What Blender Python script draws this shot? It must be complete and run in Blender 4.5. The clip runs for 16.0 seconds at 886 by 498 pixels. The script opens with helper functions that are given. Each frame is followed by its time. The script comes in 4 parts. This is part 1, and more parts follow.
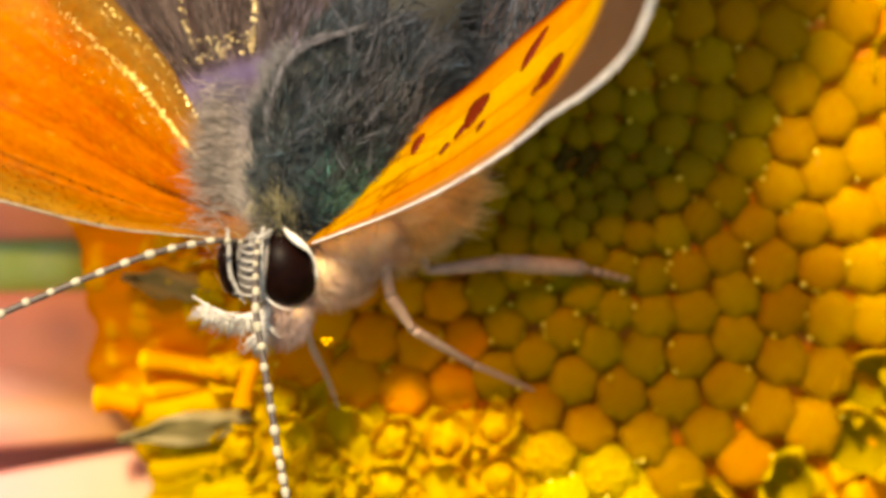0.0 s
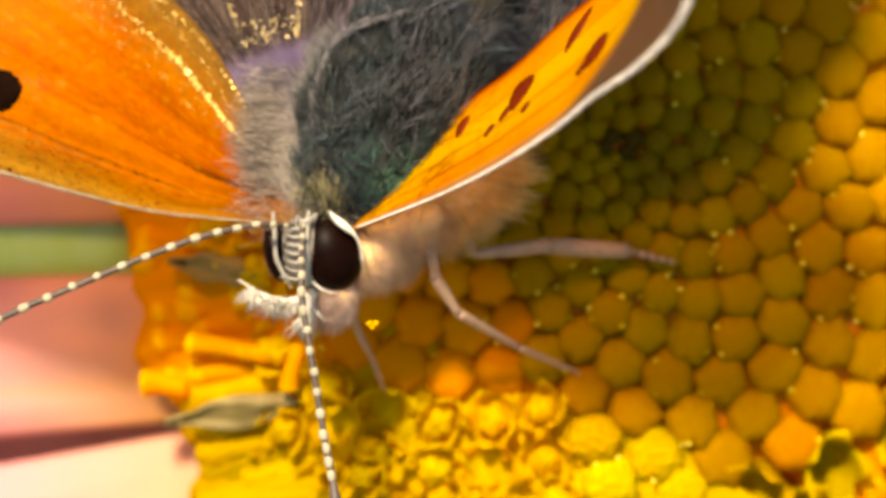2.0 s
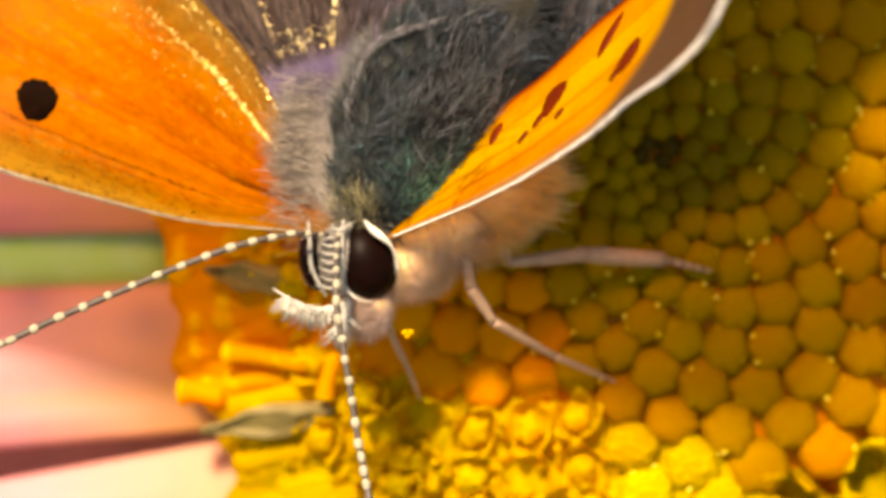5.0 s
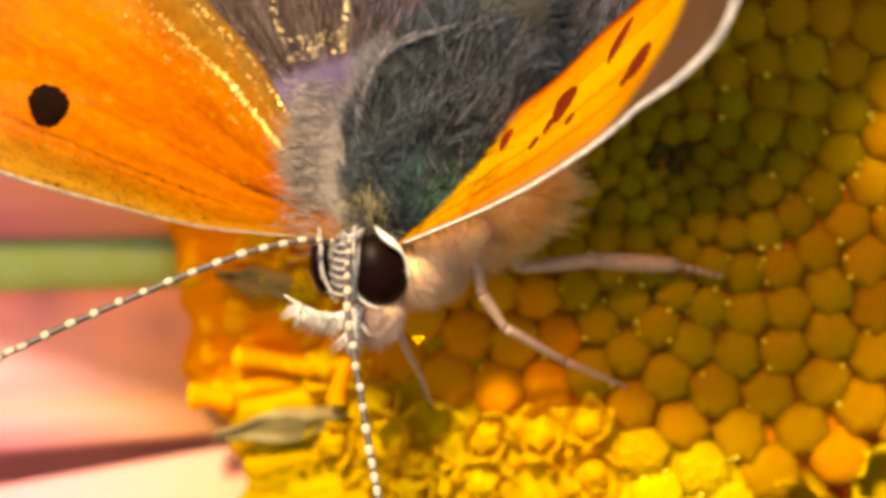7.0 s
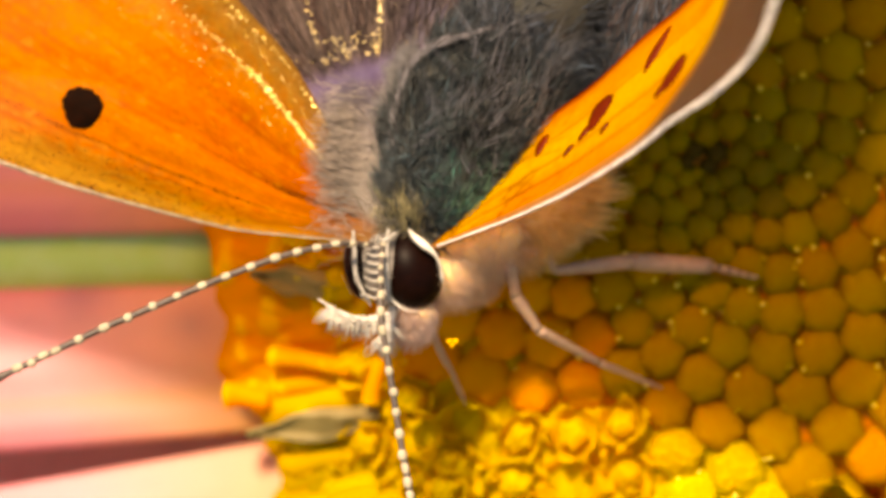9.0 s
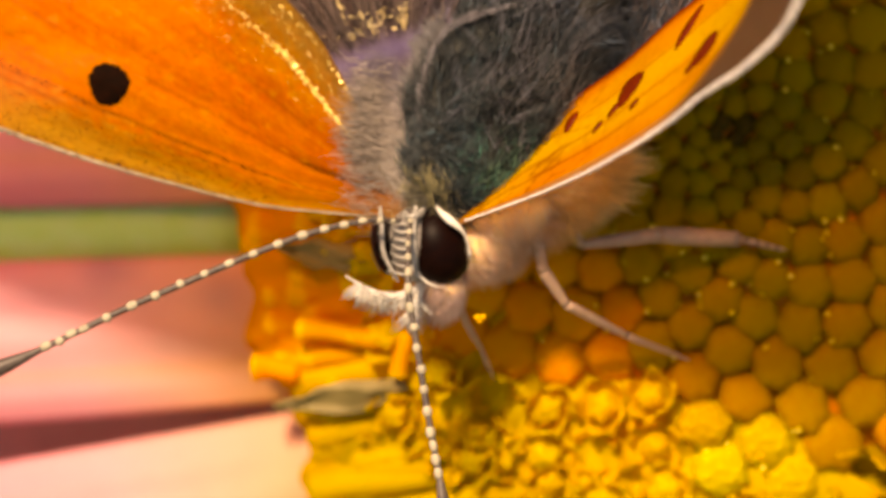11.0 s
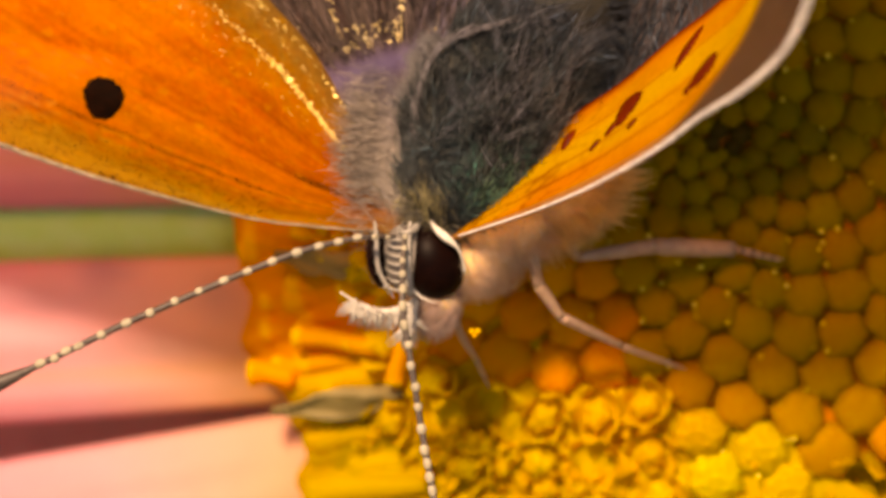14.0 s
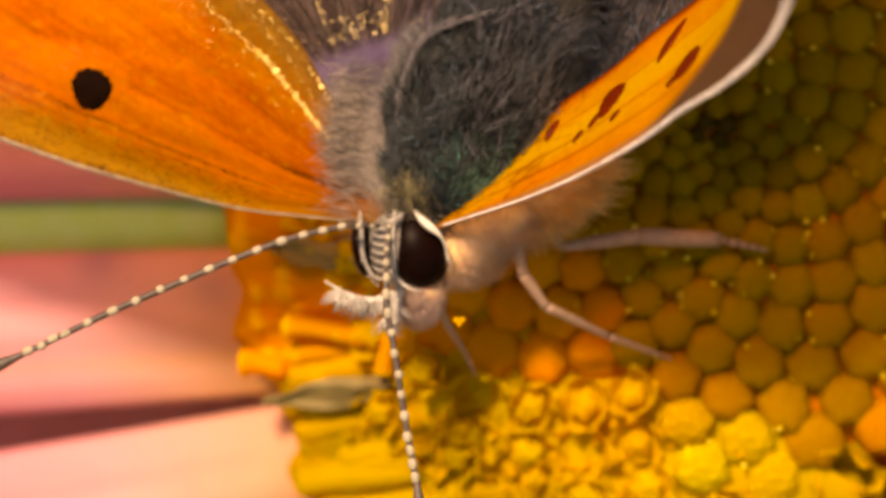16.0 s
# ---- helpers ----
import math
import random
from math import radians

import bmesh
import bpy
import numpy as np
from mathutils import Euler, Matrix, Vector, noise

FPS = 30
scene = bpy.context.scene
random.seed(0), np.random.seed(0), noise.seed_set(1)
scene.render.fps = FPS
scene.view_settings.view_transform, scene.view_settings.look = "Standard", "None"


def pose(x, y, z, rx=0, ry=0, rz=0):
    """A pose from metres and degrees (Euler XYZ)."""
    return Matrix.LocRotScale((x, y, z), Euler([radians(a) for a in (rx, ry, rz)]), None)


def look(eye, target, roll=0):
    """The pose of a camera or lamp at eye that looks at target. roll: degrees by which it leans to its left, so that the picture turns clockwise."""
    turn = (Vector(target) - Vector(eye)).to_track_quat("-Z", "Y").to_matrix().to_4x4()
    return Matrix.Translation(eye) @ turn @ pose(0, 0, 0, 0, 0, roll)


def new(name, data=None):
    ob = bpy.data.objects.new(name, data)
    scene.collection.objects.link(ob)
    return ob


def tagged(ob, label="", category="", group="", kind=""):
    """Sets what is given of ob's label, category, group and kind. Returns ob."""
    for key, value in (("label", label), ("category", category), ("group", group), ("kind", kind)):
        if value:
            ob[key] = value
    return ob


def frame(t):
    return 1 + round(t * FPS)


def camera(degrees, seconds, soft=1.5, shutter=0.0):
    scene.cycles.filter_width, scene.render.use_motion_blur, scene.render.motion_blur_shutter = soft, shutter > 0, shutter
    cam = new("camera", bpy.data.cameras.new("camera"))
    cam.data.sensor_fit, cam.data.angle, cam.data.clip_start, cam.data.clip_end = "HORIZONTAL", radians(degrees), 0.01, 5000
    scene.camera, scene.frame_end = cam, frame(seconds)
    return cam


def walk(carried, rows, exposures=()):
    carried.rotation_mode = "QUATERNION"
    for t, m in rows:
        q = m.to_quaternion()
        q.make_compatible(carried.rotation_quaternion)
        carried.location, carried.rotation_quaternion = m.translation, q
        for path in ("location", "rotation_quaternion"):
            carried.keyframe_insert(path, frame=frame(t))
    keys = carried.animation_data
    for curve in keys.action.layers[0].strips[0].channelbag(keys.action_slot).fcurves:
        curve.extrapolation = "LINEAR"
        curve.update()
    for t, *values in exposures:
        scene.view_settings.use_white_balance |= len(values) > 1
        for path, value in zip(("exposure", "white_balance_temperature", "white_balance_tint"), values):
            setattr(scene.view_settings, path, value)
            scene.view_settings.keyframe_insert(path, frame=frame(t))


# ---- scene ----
MM = 0.001
# The flower head leans 45 degrees towards the camera; ROOT is the middle of its disc. All sizes below are in millimetres in that frame:
# x and y across the disc, z out of it.
ROOT = pose(0, 0, 0.42, 45, 0, 0)


def on_disc(x, y, z, rx=0, ry=0, rz=0):
    return ROOT @ pose(x * MM, y * MM, z * MM, rx, ry, rz)


# ---- camera ----
cam = camera(16, 16.0, soft=3.8)
# close-up lens: sharp at the head, the petals and outer florets behind fall out of focus
cam.data.dof.use_dof, cam.data.dof.focus_distance, cam.data.dof.aperture_fstop = True, 0.0462, 85.0
walk(cam, [(t, on_disc(*p)) for t, *p in [
    (0, -4.101, -1.891, 49.720, 0.450, -2.140, 0.139),
    (0.5, -4.058, -1.860, 49.711, 0.421, -2.140, 0.178),
    (1, -4.076, -1.839, 49.733, 0.264, -1.924, 0.144),
    (1.5, -4.068, -1.872, 49.715, 0.178, -1.585, 0.065),
    (2, -4.010, -1.878, 49.762, 0.136, -1.202, 0.031),
    (2.5, -3.994, -1.957, 49.782, 0.261, -1.001, -0.014),
    (3, -3.671, -1.772, 49.900, 0.100, -0.558, 0.045),
    (3.5, -3.928, -1.692, 49.839, 0.076, -0.821, 0.037),
    (4, -3.823, -1.793, 49.774, 0.216, -0.597, 0.062),
    (6.5, -3.762, -1.810, 49.838, 0.235, -0.137, -0.064),
    (7, -3.710, -1.540, 49.808, 0.000, 0.000, 0.000),
    (7.5, -3.731, -1.416, 49.806, -0.069, 0.085, 0.024),
    (8, -3.713, -1.218, 49.763, -0.225, 0.267, 0.019),
    (8.5, -3.626, -0.815, 49.753, -0.704, 0.544, 0.099),
    (9, -3.540, -0.614, 49.731, -1.070, 0.825, 0.078),
    (11.5, -3.510, 0.618, 49.655, -3.131, 1.429, -0.136),
    (12, -3.469, 1.025, 49.614, -3.725, 1.503, -0.148),
    (12.5, -3.584, 1.328, 49.540, -3.997, 1.358, -0.181),
    (13, -3.391, 1.578, 49.604, -4.031, 1.542, -0.181),
    (13.5, -3.174, 1.788, 49.602, -4.098, 1.726, -0.202),
    (14, -3.212, 2.221, 49.518, -4.699, 1.628, -0.055),
    (14.5, -3.400, 1.921, 49.518, -4.483, 1.324, -0.188),
    (15, -3.211, 1.887, 49.557, -4.502, 1.480, -0.190),
    (15.5, -2.802, 1.732, 49.681, -4.308, 1.887, -0.233),
    (16, -2.120, 1.786, 49.900, -4.334, 2.648, -0.137),
]], [(0, 0.90, 9100, 11), (7, 1.0, 10000, 17), (9, 0.94, 10400, 20), (12, 0.50, 12400, 29), (16, 0.41, 12600, 32)])

# ---- world and sun ----
SUN = Vector((-0.27, 0.74, 1.0)).normalized()          # towards the sun, in the disc's frame
sun_way = (ROOT.to_3x3() @ SUN).normalized()
world = bpy.data.worlds.new("sky")
scene.world = world
world.use_nodes = True
sky = world.node_tree.nodes.new("ShaderNodeTexSky")
sky.sky_type, sky.sun_disc = "NISHITA", False
sky.sun_elevation = math.asin(sun_way.z)
sky.sun_rotation = math.atan2(sun_way.x, sun_way.y)
world.node_tree.links.new(sky.outputs[0], world.node_tree.nodes["Background"].inputs[0])
world.node_tree.nodes["Background"].inputs[1].default_value = 0.098
sun = new("sun", bpy.data.lights.new("sun", "SUN"))
sun.data.energy, sun.data.angle, sun.data.color = 4.7, radians(7.0), (1.0, 0.93, 0.82)
sun.matrix_world = look((0, 0, 3), Vector((0, 0, 3)) - sun_way)


# ---- materials ----
def material(name, base, other, rough=0.6, grain=2500, spread=0.5, blotch=400, bump=0.3, deep=0.02, thin=0.0, thin_tint=None,
             spec=0.4, metal=0.0, sheen=0.0, vary=0.0, sss=0.0, attribute="", coat=0.0, clearer=1.0, sheer=None):
    """Two colours mixed by noise at two sizes (cells per metre), fine relief of depth deep (mm), light let through by thin."""
    m = bpy.data.materials.new(name)
    m.use_nodes = True
    nt = m.node_tree
    n, l = nt.nodes, nt.links
    b = n["Principled BSDF"]
    tc = n.new("ShaderNodeTexCoord")
    fine, wide = n.new("ShaderNodeTexNoise"), n.new("ShaderNodeTexNoise")
    for node, size in ((fine, grain), (wide, blotch)):
        node.inputs["Scale"].default_value, node.inputs["Detail"].default_value = size, 3.0
        l.new(tc.outputs["Object"], node.inputs["Vector"])
    both = n.new("ShaderNodeMath")
    both.operation = "MULTIPLY_ADD"
    l.new(fine.outputs[0], both.inputs[0])
    both.inputs[1].default_value = 0.55
    half = n.new("ShaderNodeMath")
    half.operation = "MULTIPLY"
    half.inputs[1].default_value = 0.45
    l.new(wide.outputs[0], half.inputs[0])
    l.new(half.outputs[0], both.inputs[2])
    ramp = n.new("ShaderNodeMapRange")
    ramp.inputs[1].default_value, ramp.inputs[2].default_value = 0.5 - 0.3 * spread, 0.5 + 0.3 * spread
    l.new(both.outputs[0], ramp.inputs[0])
    mix = n.new("ShaderNodeMix")
    mix.data_type = "RGBA"
    l.new(ramp.outputs[0], mix.inputs[0])
    mix.inputs[6].default_value, mix.inputs[7].default_value = (*base, 1), (*other, 1)
    out = mix.outputs[2]
    if attribute:
        at = n.new("ShaderNodeAttribute")
        at.attribute_name = attribute
        times = n.new("ShaderNodeMix")
        times.data_type, times.blend_type = "RGBA", "MULTIPLY"
        times.inputs[0].default_value = 1.0
        l.new(at.outputs["Color"], times.inputs[6])
        l.new(out, times.inputs[7])
        out = times.outputs[2]
    if vary:
        info, hsv = n.new("ShaderNodeObjectInfo"), n.new("ShaderNodeHueSaturation")
        for k, (socket, low, high) in enumerate((("Hue", 0.5 - 0.05 * vary, 0.5 + 0.05 * vary), ("Value", 1 - 0.35 * vary, 1 + 0.2 * vary))):
            r = n.new("ShaderNodeMapRange")
            r.inputs[3].default_value, r.inputs[4].default_value = low, high
            if k:
                turn = n.new("ShaderNodeMath")
                turn.operation = "PINGPONG"
                turn.inputs[1].default_value = 0.31
                l.new(info.outputs["Random"], turn.inputs[0])
                r.inputs[2].default_value = 0.31
                l.new(turn.outputs[0], r.inputs[0])
            else:
                l.new(info.outputs["Random"], r.inputs[0])
            l.new(r.outputs[0], hsv.inputs[socket])
        l.new(out, hsv.inputs["Color"])
        out = hsv.outputs[0]
    l.new(out, b.inputs["Base Color"])
    b.inputs["Roughness"].default_value, b.inputs["Metallic"].default_value = rough, metal
    b.inputs["Specular IOR Level"].default_value = spec
    b.inputs["Coat Weight"].default_value = coat
    if sheen:
        b.inputs["Sheen Weight"].default_value, b.inputs["Sheen Roughness"].default_value = sheen, 0.4
    if sss:
        b.inputs["Subsurface Weight"].default_value = sss
        b.inputs["Subsurface Radius"].default_value = (1.0, 0.55, 0.08)
        b.inputs["Subsurface Scale"].default_value = 0.4 * MM
    if bump:
        bm = n.new("ShaderNodeBump")
        bm.inputs["Strength"].default_value, bm.inputs["Distance"].default_value = bump, deep * MM
        l.new(both.outputs[0], bm.inputs["Height"])
        l.new(bm.outputs[0], b.inputs["Normal"])
    if thin:
        tr, add = n.new("ShaderNodeBsdfTranslucent"), n.new("ShaderNodeMixShader")
        add.inputs[0].default_value = thin
        if thin_tint:
            tr.inputs[0].default_value = (*thin_tint, 1)
        else:
            clear = n.new("ShaderNodeGamma")
            clear.inputs[1].default_value = clearer
            l.new(out, clear.inputs[0])
            l.new(clear.outputs[0], tr.inputs[0])
        l.new(b.outputs[0], add.inputs[1])
        l.new(tr.outputs[0], add.inputs[2])
        l.new(add.outputs[0], n["Material Output"].inputs[0])
        if sheer:
            glass, over = n.new("ShaderNodeBsdfTransparent"), n.new("ShaderNodeMixShader")
            glass.inputs[0].default_value = (*sheer[1:], 1)
            over.inputs[0].default_value = sheer[0]
            l.new(add.outputs[0], over.inputs[1])
            l.new(glass.outputs[0], over.inputs[2])
            l.new(over.outputs[0], n["Material Output"].inputs[0])
    return m


# tones of the buds; by place they also hold painted shade and sunlight
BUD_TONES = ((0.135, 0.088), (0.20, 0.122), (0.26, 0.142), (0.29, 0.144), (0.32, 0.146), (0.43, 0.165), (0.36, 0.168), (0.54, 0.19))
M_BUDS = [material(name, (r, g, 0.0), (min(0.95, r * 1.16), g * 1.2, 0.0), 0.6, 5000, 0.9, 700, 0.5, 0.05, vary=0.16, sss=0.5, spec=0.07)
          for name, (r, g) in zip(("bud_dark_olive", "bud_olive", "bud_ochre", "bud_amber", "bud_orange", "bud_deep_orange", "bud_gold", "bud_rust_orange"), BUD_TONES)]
M_RIPE = material("bud_ripe_yellow", (0.34, 0.205, 0.0), (0.58, 0.40, 0.0), 0.6, 3600, 0.8, 1500, 0.9, 0.16, vary=0.3, sss=0.4, spec=0.1)
M_BUDS.insert(6, M_RIPE)
M_DARKBUD = material("dark_hole_bud", (0.035, 0.022, 0.0), (0.07, 0.04, 0.0), 0.7, 5000, 0.9, 700, 0.3, 0.03, spec=0.1)
M_OPEN = material("open_floret_yellow", (0.84, 0.58, 0.0), (0.90, 0.69, 0.01), 0.5, 6000, 0.7, 1200, 0.3, 0.03, thin=0.7, vary=0.2, spec=0.12)
M_TUBE = material("floret_tube_orange", (0.88, 0.36, 0.0), (0.92, 0.45, 0.0), 0.6, 3000, 0.8, 500, 0.15, 0.03, thin=0.5, vary=0.15, spec=0.12)
M_MAT = material("floret_mat", (0.95, 0.95, 0.95), (1.0, 1.0, 1.0), 0.6, 3000, 0.8, 500, 0.2, 0.03, thin=0.55, attribute="pigment", spec=0.12)
M_KNOB = material("floret_knob_yellow", (0.95, 0.55, 0.0), (0.98, 0.64, 0.0), 0.6, 4000, 0.8, 900, 0.25, 0.03, thin=0.5, vary=0.15, spec=0.12)
M_THROAT = material("floret_throat", (0.80, 0.54, 0.0), (0.88, 0.64, 0.0), 0.6, 5000, 0.7, 1500, 0.2, 0.02, thin=0.7)
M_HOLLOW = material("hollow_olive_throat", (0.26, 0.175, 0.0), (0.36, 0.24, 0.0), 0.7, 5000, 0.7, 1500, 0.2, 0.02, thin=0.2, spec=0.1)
M_LEMON = material("outer_floret_lemon", (0.80, 0.56, 0.0), (0.86, 0.67, 0.02), 0.6, 3000, 0.8, 500, 0.15, 0.03, thin=0.7, vary=0.15, spec=0.12)
M_BASE = material("receptacle", (0.58, 0.17, 0.0), (0.72, 0.24, 0.0), 0.7, 3000, 0.8, 500, 0.4, 0.05)
M_GRAIN = material("pollen_gold", (0.95, 0.66, 0.02), (1.0, 0.82, 0.15), 0.35, 9000, 0.7, 3000, 0.0, spec=0.4, coat=0.1)
M_PETAL = material("petal_pink", (0.86, 0.86, 0.86), (1.0, 1.0, 1.0), 0.6, 1500, 0.9, 160, 0.25, 0.03, thin=0.4, attribute="pigment", spec=0.2, clearer=0.8)
M_GREEN = material("bract_green", (0.36, 0.68, 0.12), (0.46, 0.76, 0.42), 0.5, 1800, 0.8, 250, 0.3, 0.04, thin=0.25)
M_CHAFF = material("chaff_olive", (0.17, 0.125, 0.035), (0.34, 0.26, 0.10), 0.6, 2500, 0.9, 600, 0.4, 0.04, thin=0.25)
M_MAUVE = material("mauve_brown_petal", (0.34, 0.235, 0.20), (0.48, 0.35, 0.31), 0.7, 1500, 0.9, 200, 0.4, 0.05, thin=0.1)
M_FACE = material("face_scales", (0.20, 0.19, 0.17), (0.46, 0.44, 0.40), 0.55, 8000, 0.9, 2000, 0.4, 0.03)
M_TAUPE = material("taupe_skin", (0.30, 0.23, 0.18), (0.46, 0.37, 0.30), 0.7, 5000, 0.9, 900, 0.5, 0.05, spec=0.15)
M_STEM = material("stem_green", (0.09, 0.17, 0.03), (0.14, 0.22, 0.05), 0.55, 900, 0.8, 120, 0.4, 0.1)
M_GROUND = material("meadow_ground", (0.045, 0.075, 0.018), (0.085, 0.07, 0.04), 0.9, 60, 0.9, 7, 0.6, 10.0)
M_WING = material("wing_scales", (0.76, 0.66, 0.5), (1.0, 1.0, 1.0), 0.5, 9000, 0.7, 1300, 0.6, 0.03, thin=0.48, attribute="pigment", spec=0.05, clearer=0.55, sheer=(0.25, 1.0, 0.66, 0.26))
M_UNDER = material("wing_underside", (0.72, 0.55, 0.36), (0.86, 0.72, 0.52), 0.5, 9000, 0.8, 1500, 0.3, 0.02, thin=0.7, spec=0.10, sheer=(0.82, 1.0, 0.86, 0.66))
M_HIND = material("hindwing_scales", (0.70, 0.66, 0.62), (1.0, 1.0, 1.0), 0.5, 9000, 0.9, 1200, 0.7, 0.03, thin=0.12, attribute="pigment", spec=0.15)
M_PALEFUR = material("pale_grey_fur", (0.31, 0.275, 0.25), (0.50, 0.455, 0.42), 0.55, 3000, 0.8, 700, 0.0, thin=0.25, attribute="pigment")
M_SPOT = material("black_scales", (0.004, 0.002, 0.001), (0.012, 0.003, 0.001), 0.8, 9000, 0.7, 2500, 0.5, 0.03, spec=0.03)
M_REDSPOT = material("red_brown_scales", (0.075, 0.006, 0.0), (0.13, 0.012, 0.0), 0.6, 9000, 0.7, 2500, 0.4, 0.03, spec=0.1)
M_FRINGE = material("white_fringe", (0.80, 0.77, 0.72), (0.95, 0.93, 0.90), 0.6, 8000, 0.7, 2000, 0.4, 0.03, thin=0.2)
M_DUSKFRINGE = material("grey_fringe", (0.20, 0.15, 0.09), (0.52, 0.45, 0.34), 0.6, 8000, 0.8, 1500, 0.4, 0.03, thin=0.2)
M_GOLD = material("golden_scales", (0.90, 0.56, 0.08), (1.0, 0.80, 0.32), 0.35, 9000, 0.7, 3000, 0.0, spec=0.7, metal=0.2)
M_PALEGOLD = material("pale_golden_scales", (0.86, 0.58, 0.20), (1.0, 0.84, 0.48), 0.35, 9000, 0.7, 3000, 0.0, spec=0.6)
M_BODY = material("dark_cuticle", (0.022, 0.024, 0.020), (0.045, 0.045, 0.04), 0.6, 5000, 0.7, 900, 0.4, 0.04, spec=0.2)
M_DARKFUR = material("dark_fur", (0.009, 0.017, 0.020), (0.027, 0.036, 0.045), 0.45, 3000, 0.9, 700, 0.0, thin=0.1, sheen=0.1, attribute="pigment")
M_BUFF = material("buff_fur", (0.88, 0.56, 0.27), (0.96, 0.72, 0.42), 0.6, 3000, 0.8, 700, 0.0, thin=0.5, attribute="pigment")
M_BUFFSKIN = material("buff_skin", (0.84, 0.52, 0.24), (0.93, 0.64, 0.34), 0.75, 4000, 0.8, 800, 0.5, 0.06, sss=0.3, spec=0.1)
M_EYE = material("eye_brown_black", (0.003, 0.0008, 0.0006), (0.008, 0.002, 0.001), 0.42, 9000, 0.6, 1500, 0.12, 0.006, spec=0.05)
M_WHITE = material("white_scales", (0.50, 0.46, 0.40), (0.74, 0.71, 0.64), 0.55, 8000, 0.7, 2000, 0.4, 0.03)
M_GREY = material("grey_scales", (0.10, 0.09, 0.08), (0.22, 0.20, 0.18), 0.6, 8000, 0.9, 2200, 0.4, 0.03)
M_RING = material("cream_ring_scales", (0.27, 0.245, 0.18), (0.46, 0.42, 0.31), 0.6, 8000, 0.7, 2000, 0.4, 0.03, spec=0.2)
M_ANT = material("antenna_black", (0.040, 0.030, 0.026), (0.10, 0.078, 0.066), 0.5, 8000, 0.7, 2000, 0.3, 0.02)
M_LEG = material("leg_greyish_pink", (0.26, 0.155, 0.10), (0.48, 0.31, 0.22), 0.55, 7000, 0.9, 1500, 0.4, 0.03, sss=0.15)


# ---- building helpers ----
rng = random.Random(7)


def mesh_of(name, verts, faces, mat, smooth=True, colours=None, origin=(0, 0, 0)):
    """A mesh from places in millimetres."""
    me = bpy.data.meshes.new(name)
    o = np.array(origin, float)
    me.from_pydata([tuple(v) for v in ((np.asarray(verts, float) - o) * MM)], [], faces)
    me.polygons.foreach_set("use_smooth", [smooth] * len(me.polygons))
    if colours is not None:
        layer = me.color_attributes.new("pigment", "FLOAT_COLOR", "POINT")
        flat = np.ones((len(verts), 4))
        flat[:, :3] = colours
        layer.data.foreach_set("color", flat.ravel())
    me.materials.append(mat)
    me.update()
    return me


def part(name, me, parent, label="", at=(0, 0, 0), turn=(0, 0, 0), kind=""):
    ob = new(name, me)
    ob.parent = parent
    ob.matrix_basis = pose(at[0] * MM, at[1] * MM, at[2] * MM, *turn)
    return tagged(ob, label=label, kind=kind)


def smooth_line(points, n):
    """n places along a curve through the points, evenly by parameter."""
    p = np.asarray(points, float)
    p = np.vstack([2 * p[0] - p[1], p, 2 * p[-1] - p[-2]])
    out = []
    for s in np.linspace(0, len(p) - 3 - 1e-6, n):
        k, u = int(s), s - int(s)
        a, b, c, d = p[k : k + 4]
        out.append(0.5 * (2 * b + (c - a) * u + (2 * a - 5 * b + 4 * c - d) * u * u + (3 * b - a - 3 * c + d) * u**3))
    return np.array(out)


def tube(line, radii, sides=8, flat=1.0):
    """A closed tube along a line; radii one for each place."""
    line, n = np.asarray(line, float), len(line)
    verts, faces = [], []
    ahead = np.gradient(line, axis=0)
    ahead /= np.linalg.norm(ahead, axis=1)[:, None] + 1e-9
    side = np.cross(ahead[0], (0.13, 0.2, 1.0))
    for k in range(n):
        side = side - ahead[k] * (side @ ahead[k])
        side /= np.linalg.norm(side) + 1e-9
        up = np.cross(side, ahead[k])
        for j in range(sides):
            a = 2 * math.pi * j / sides
            verts.append(line[k] + radii[k] * (math.cos(a) * side + flat * math.sin(a) * up))
    for k in range(n - 1):
        for j in range(sides):
            i = (j + 1) % sides
            faces.append((k * sides + j, k * sides + i, (k + 1) * sides + i, (k + 1) * sides + j))
    faces.append(tuple(reversed(range(sides))))
    faces.append(tuple(range((n - 1) * sides, n * sides)))
    return verts, faces


def joined(*pieces):
    verts, faces = [], []
    for v, f in pieces:
        k = len(verts)
        verts += list(v)
        faces += [tuple(i + k for i in face) for face in f]
    return verts, faces


def ball(centre, axes, rings=14, sides=22, lump=0.0, seed=0.0):
    """An ellipsoid with its three half-axes as vectors, made uneven by lump."""
    c, (a, b, d) = np.asarray(centre, float), [np.asarray(v, float) for v in axes]
    verts, faces = [c + d], []
    for i in range(1, rings):
        th = math.pi * i / rings
        for j in range(sides):
            ph = 2 * math.pi * j / sides
            v = math.sin(th) * (math.cos(ph) * a + math.sin(ph) * b) + math.cos(th) * d
            verts.append(c + v * (1 + lump * noise.noise(Vector(v * 1.7) + Vector((seed, 0, 0)))))
    verts.append(c - d)
    for j in range(sides):
        faces.append((0, 1 + j, 1 + (j + 1) % sides))
        faces.append((len(verts) - 1, len(verts) - 1 - sides + (j + 1) % sides, len(verts) - 1 - sides + j))
    for i in range(rings - 2):
        for j in range(sides):
            p, q = 1 + i * sides + j, 1 + i * sides + (j + 1) % sides
            faces.append((p, p + sides, q + sides, q))
    return verts, faces


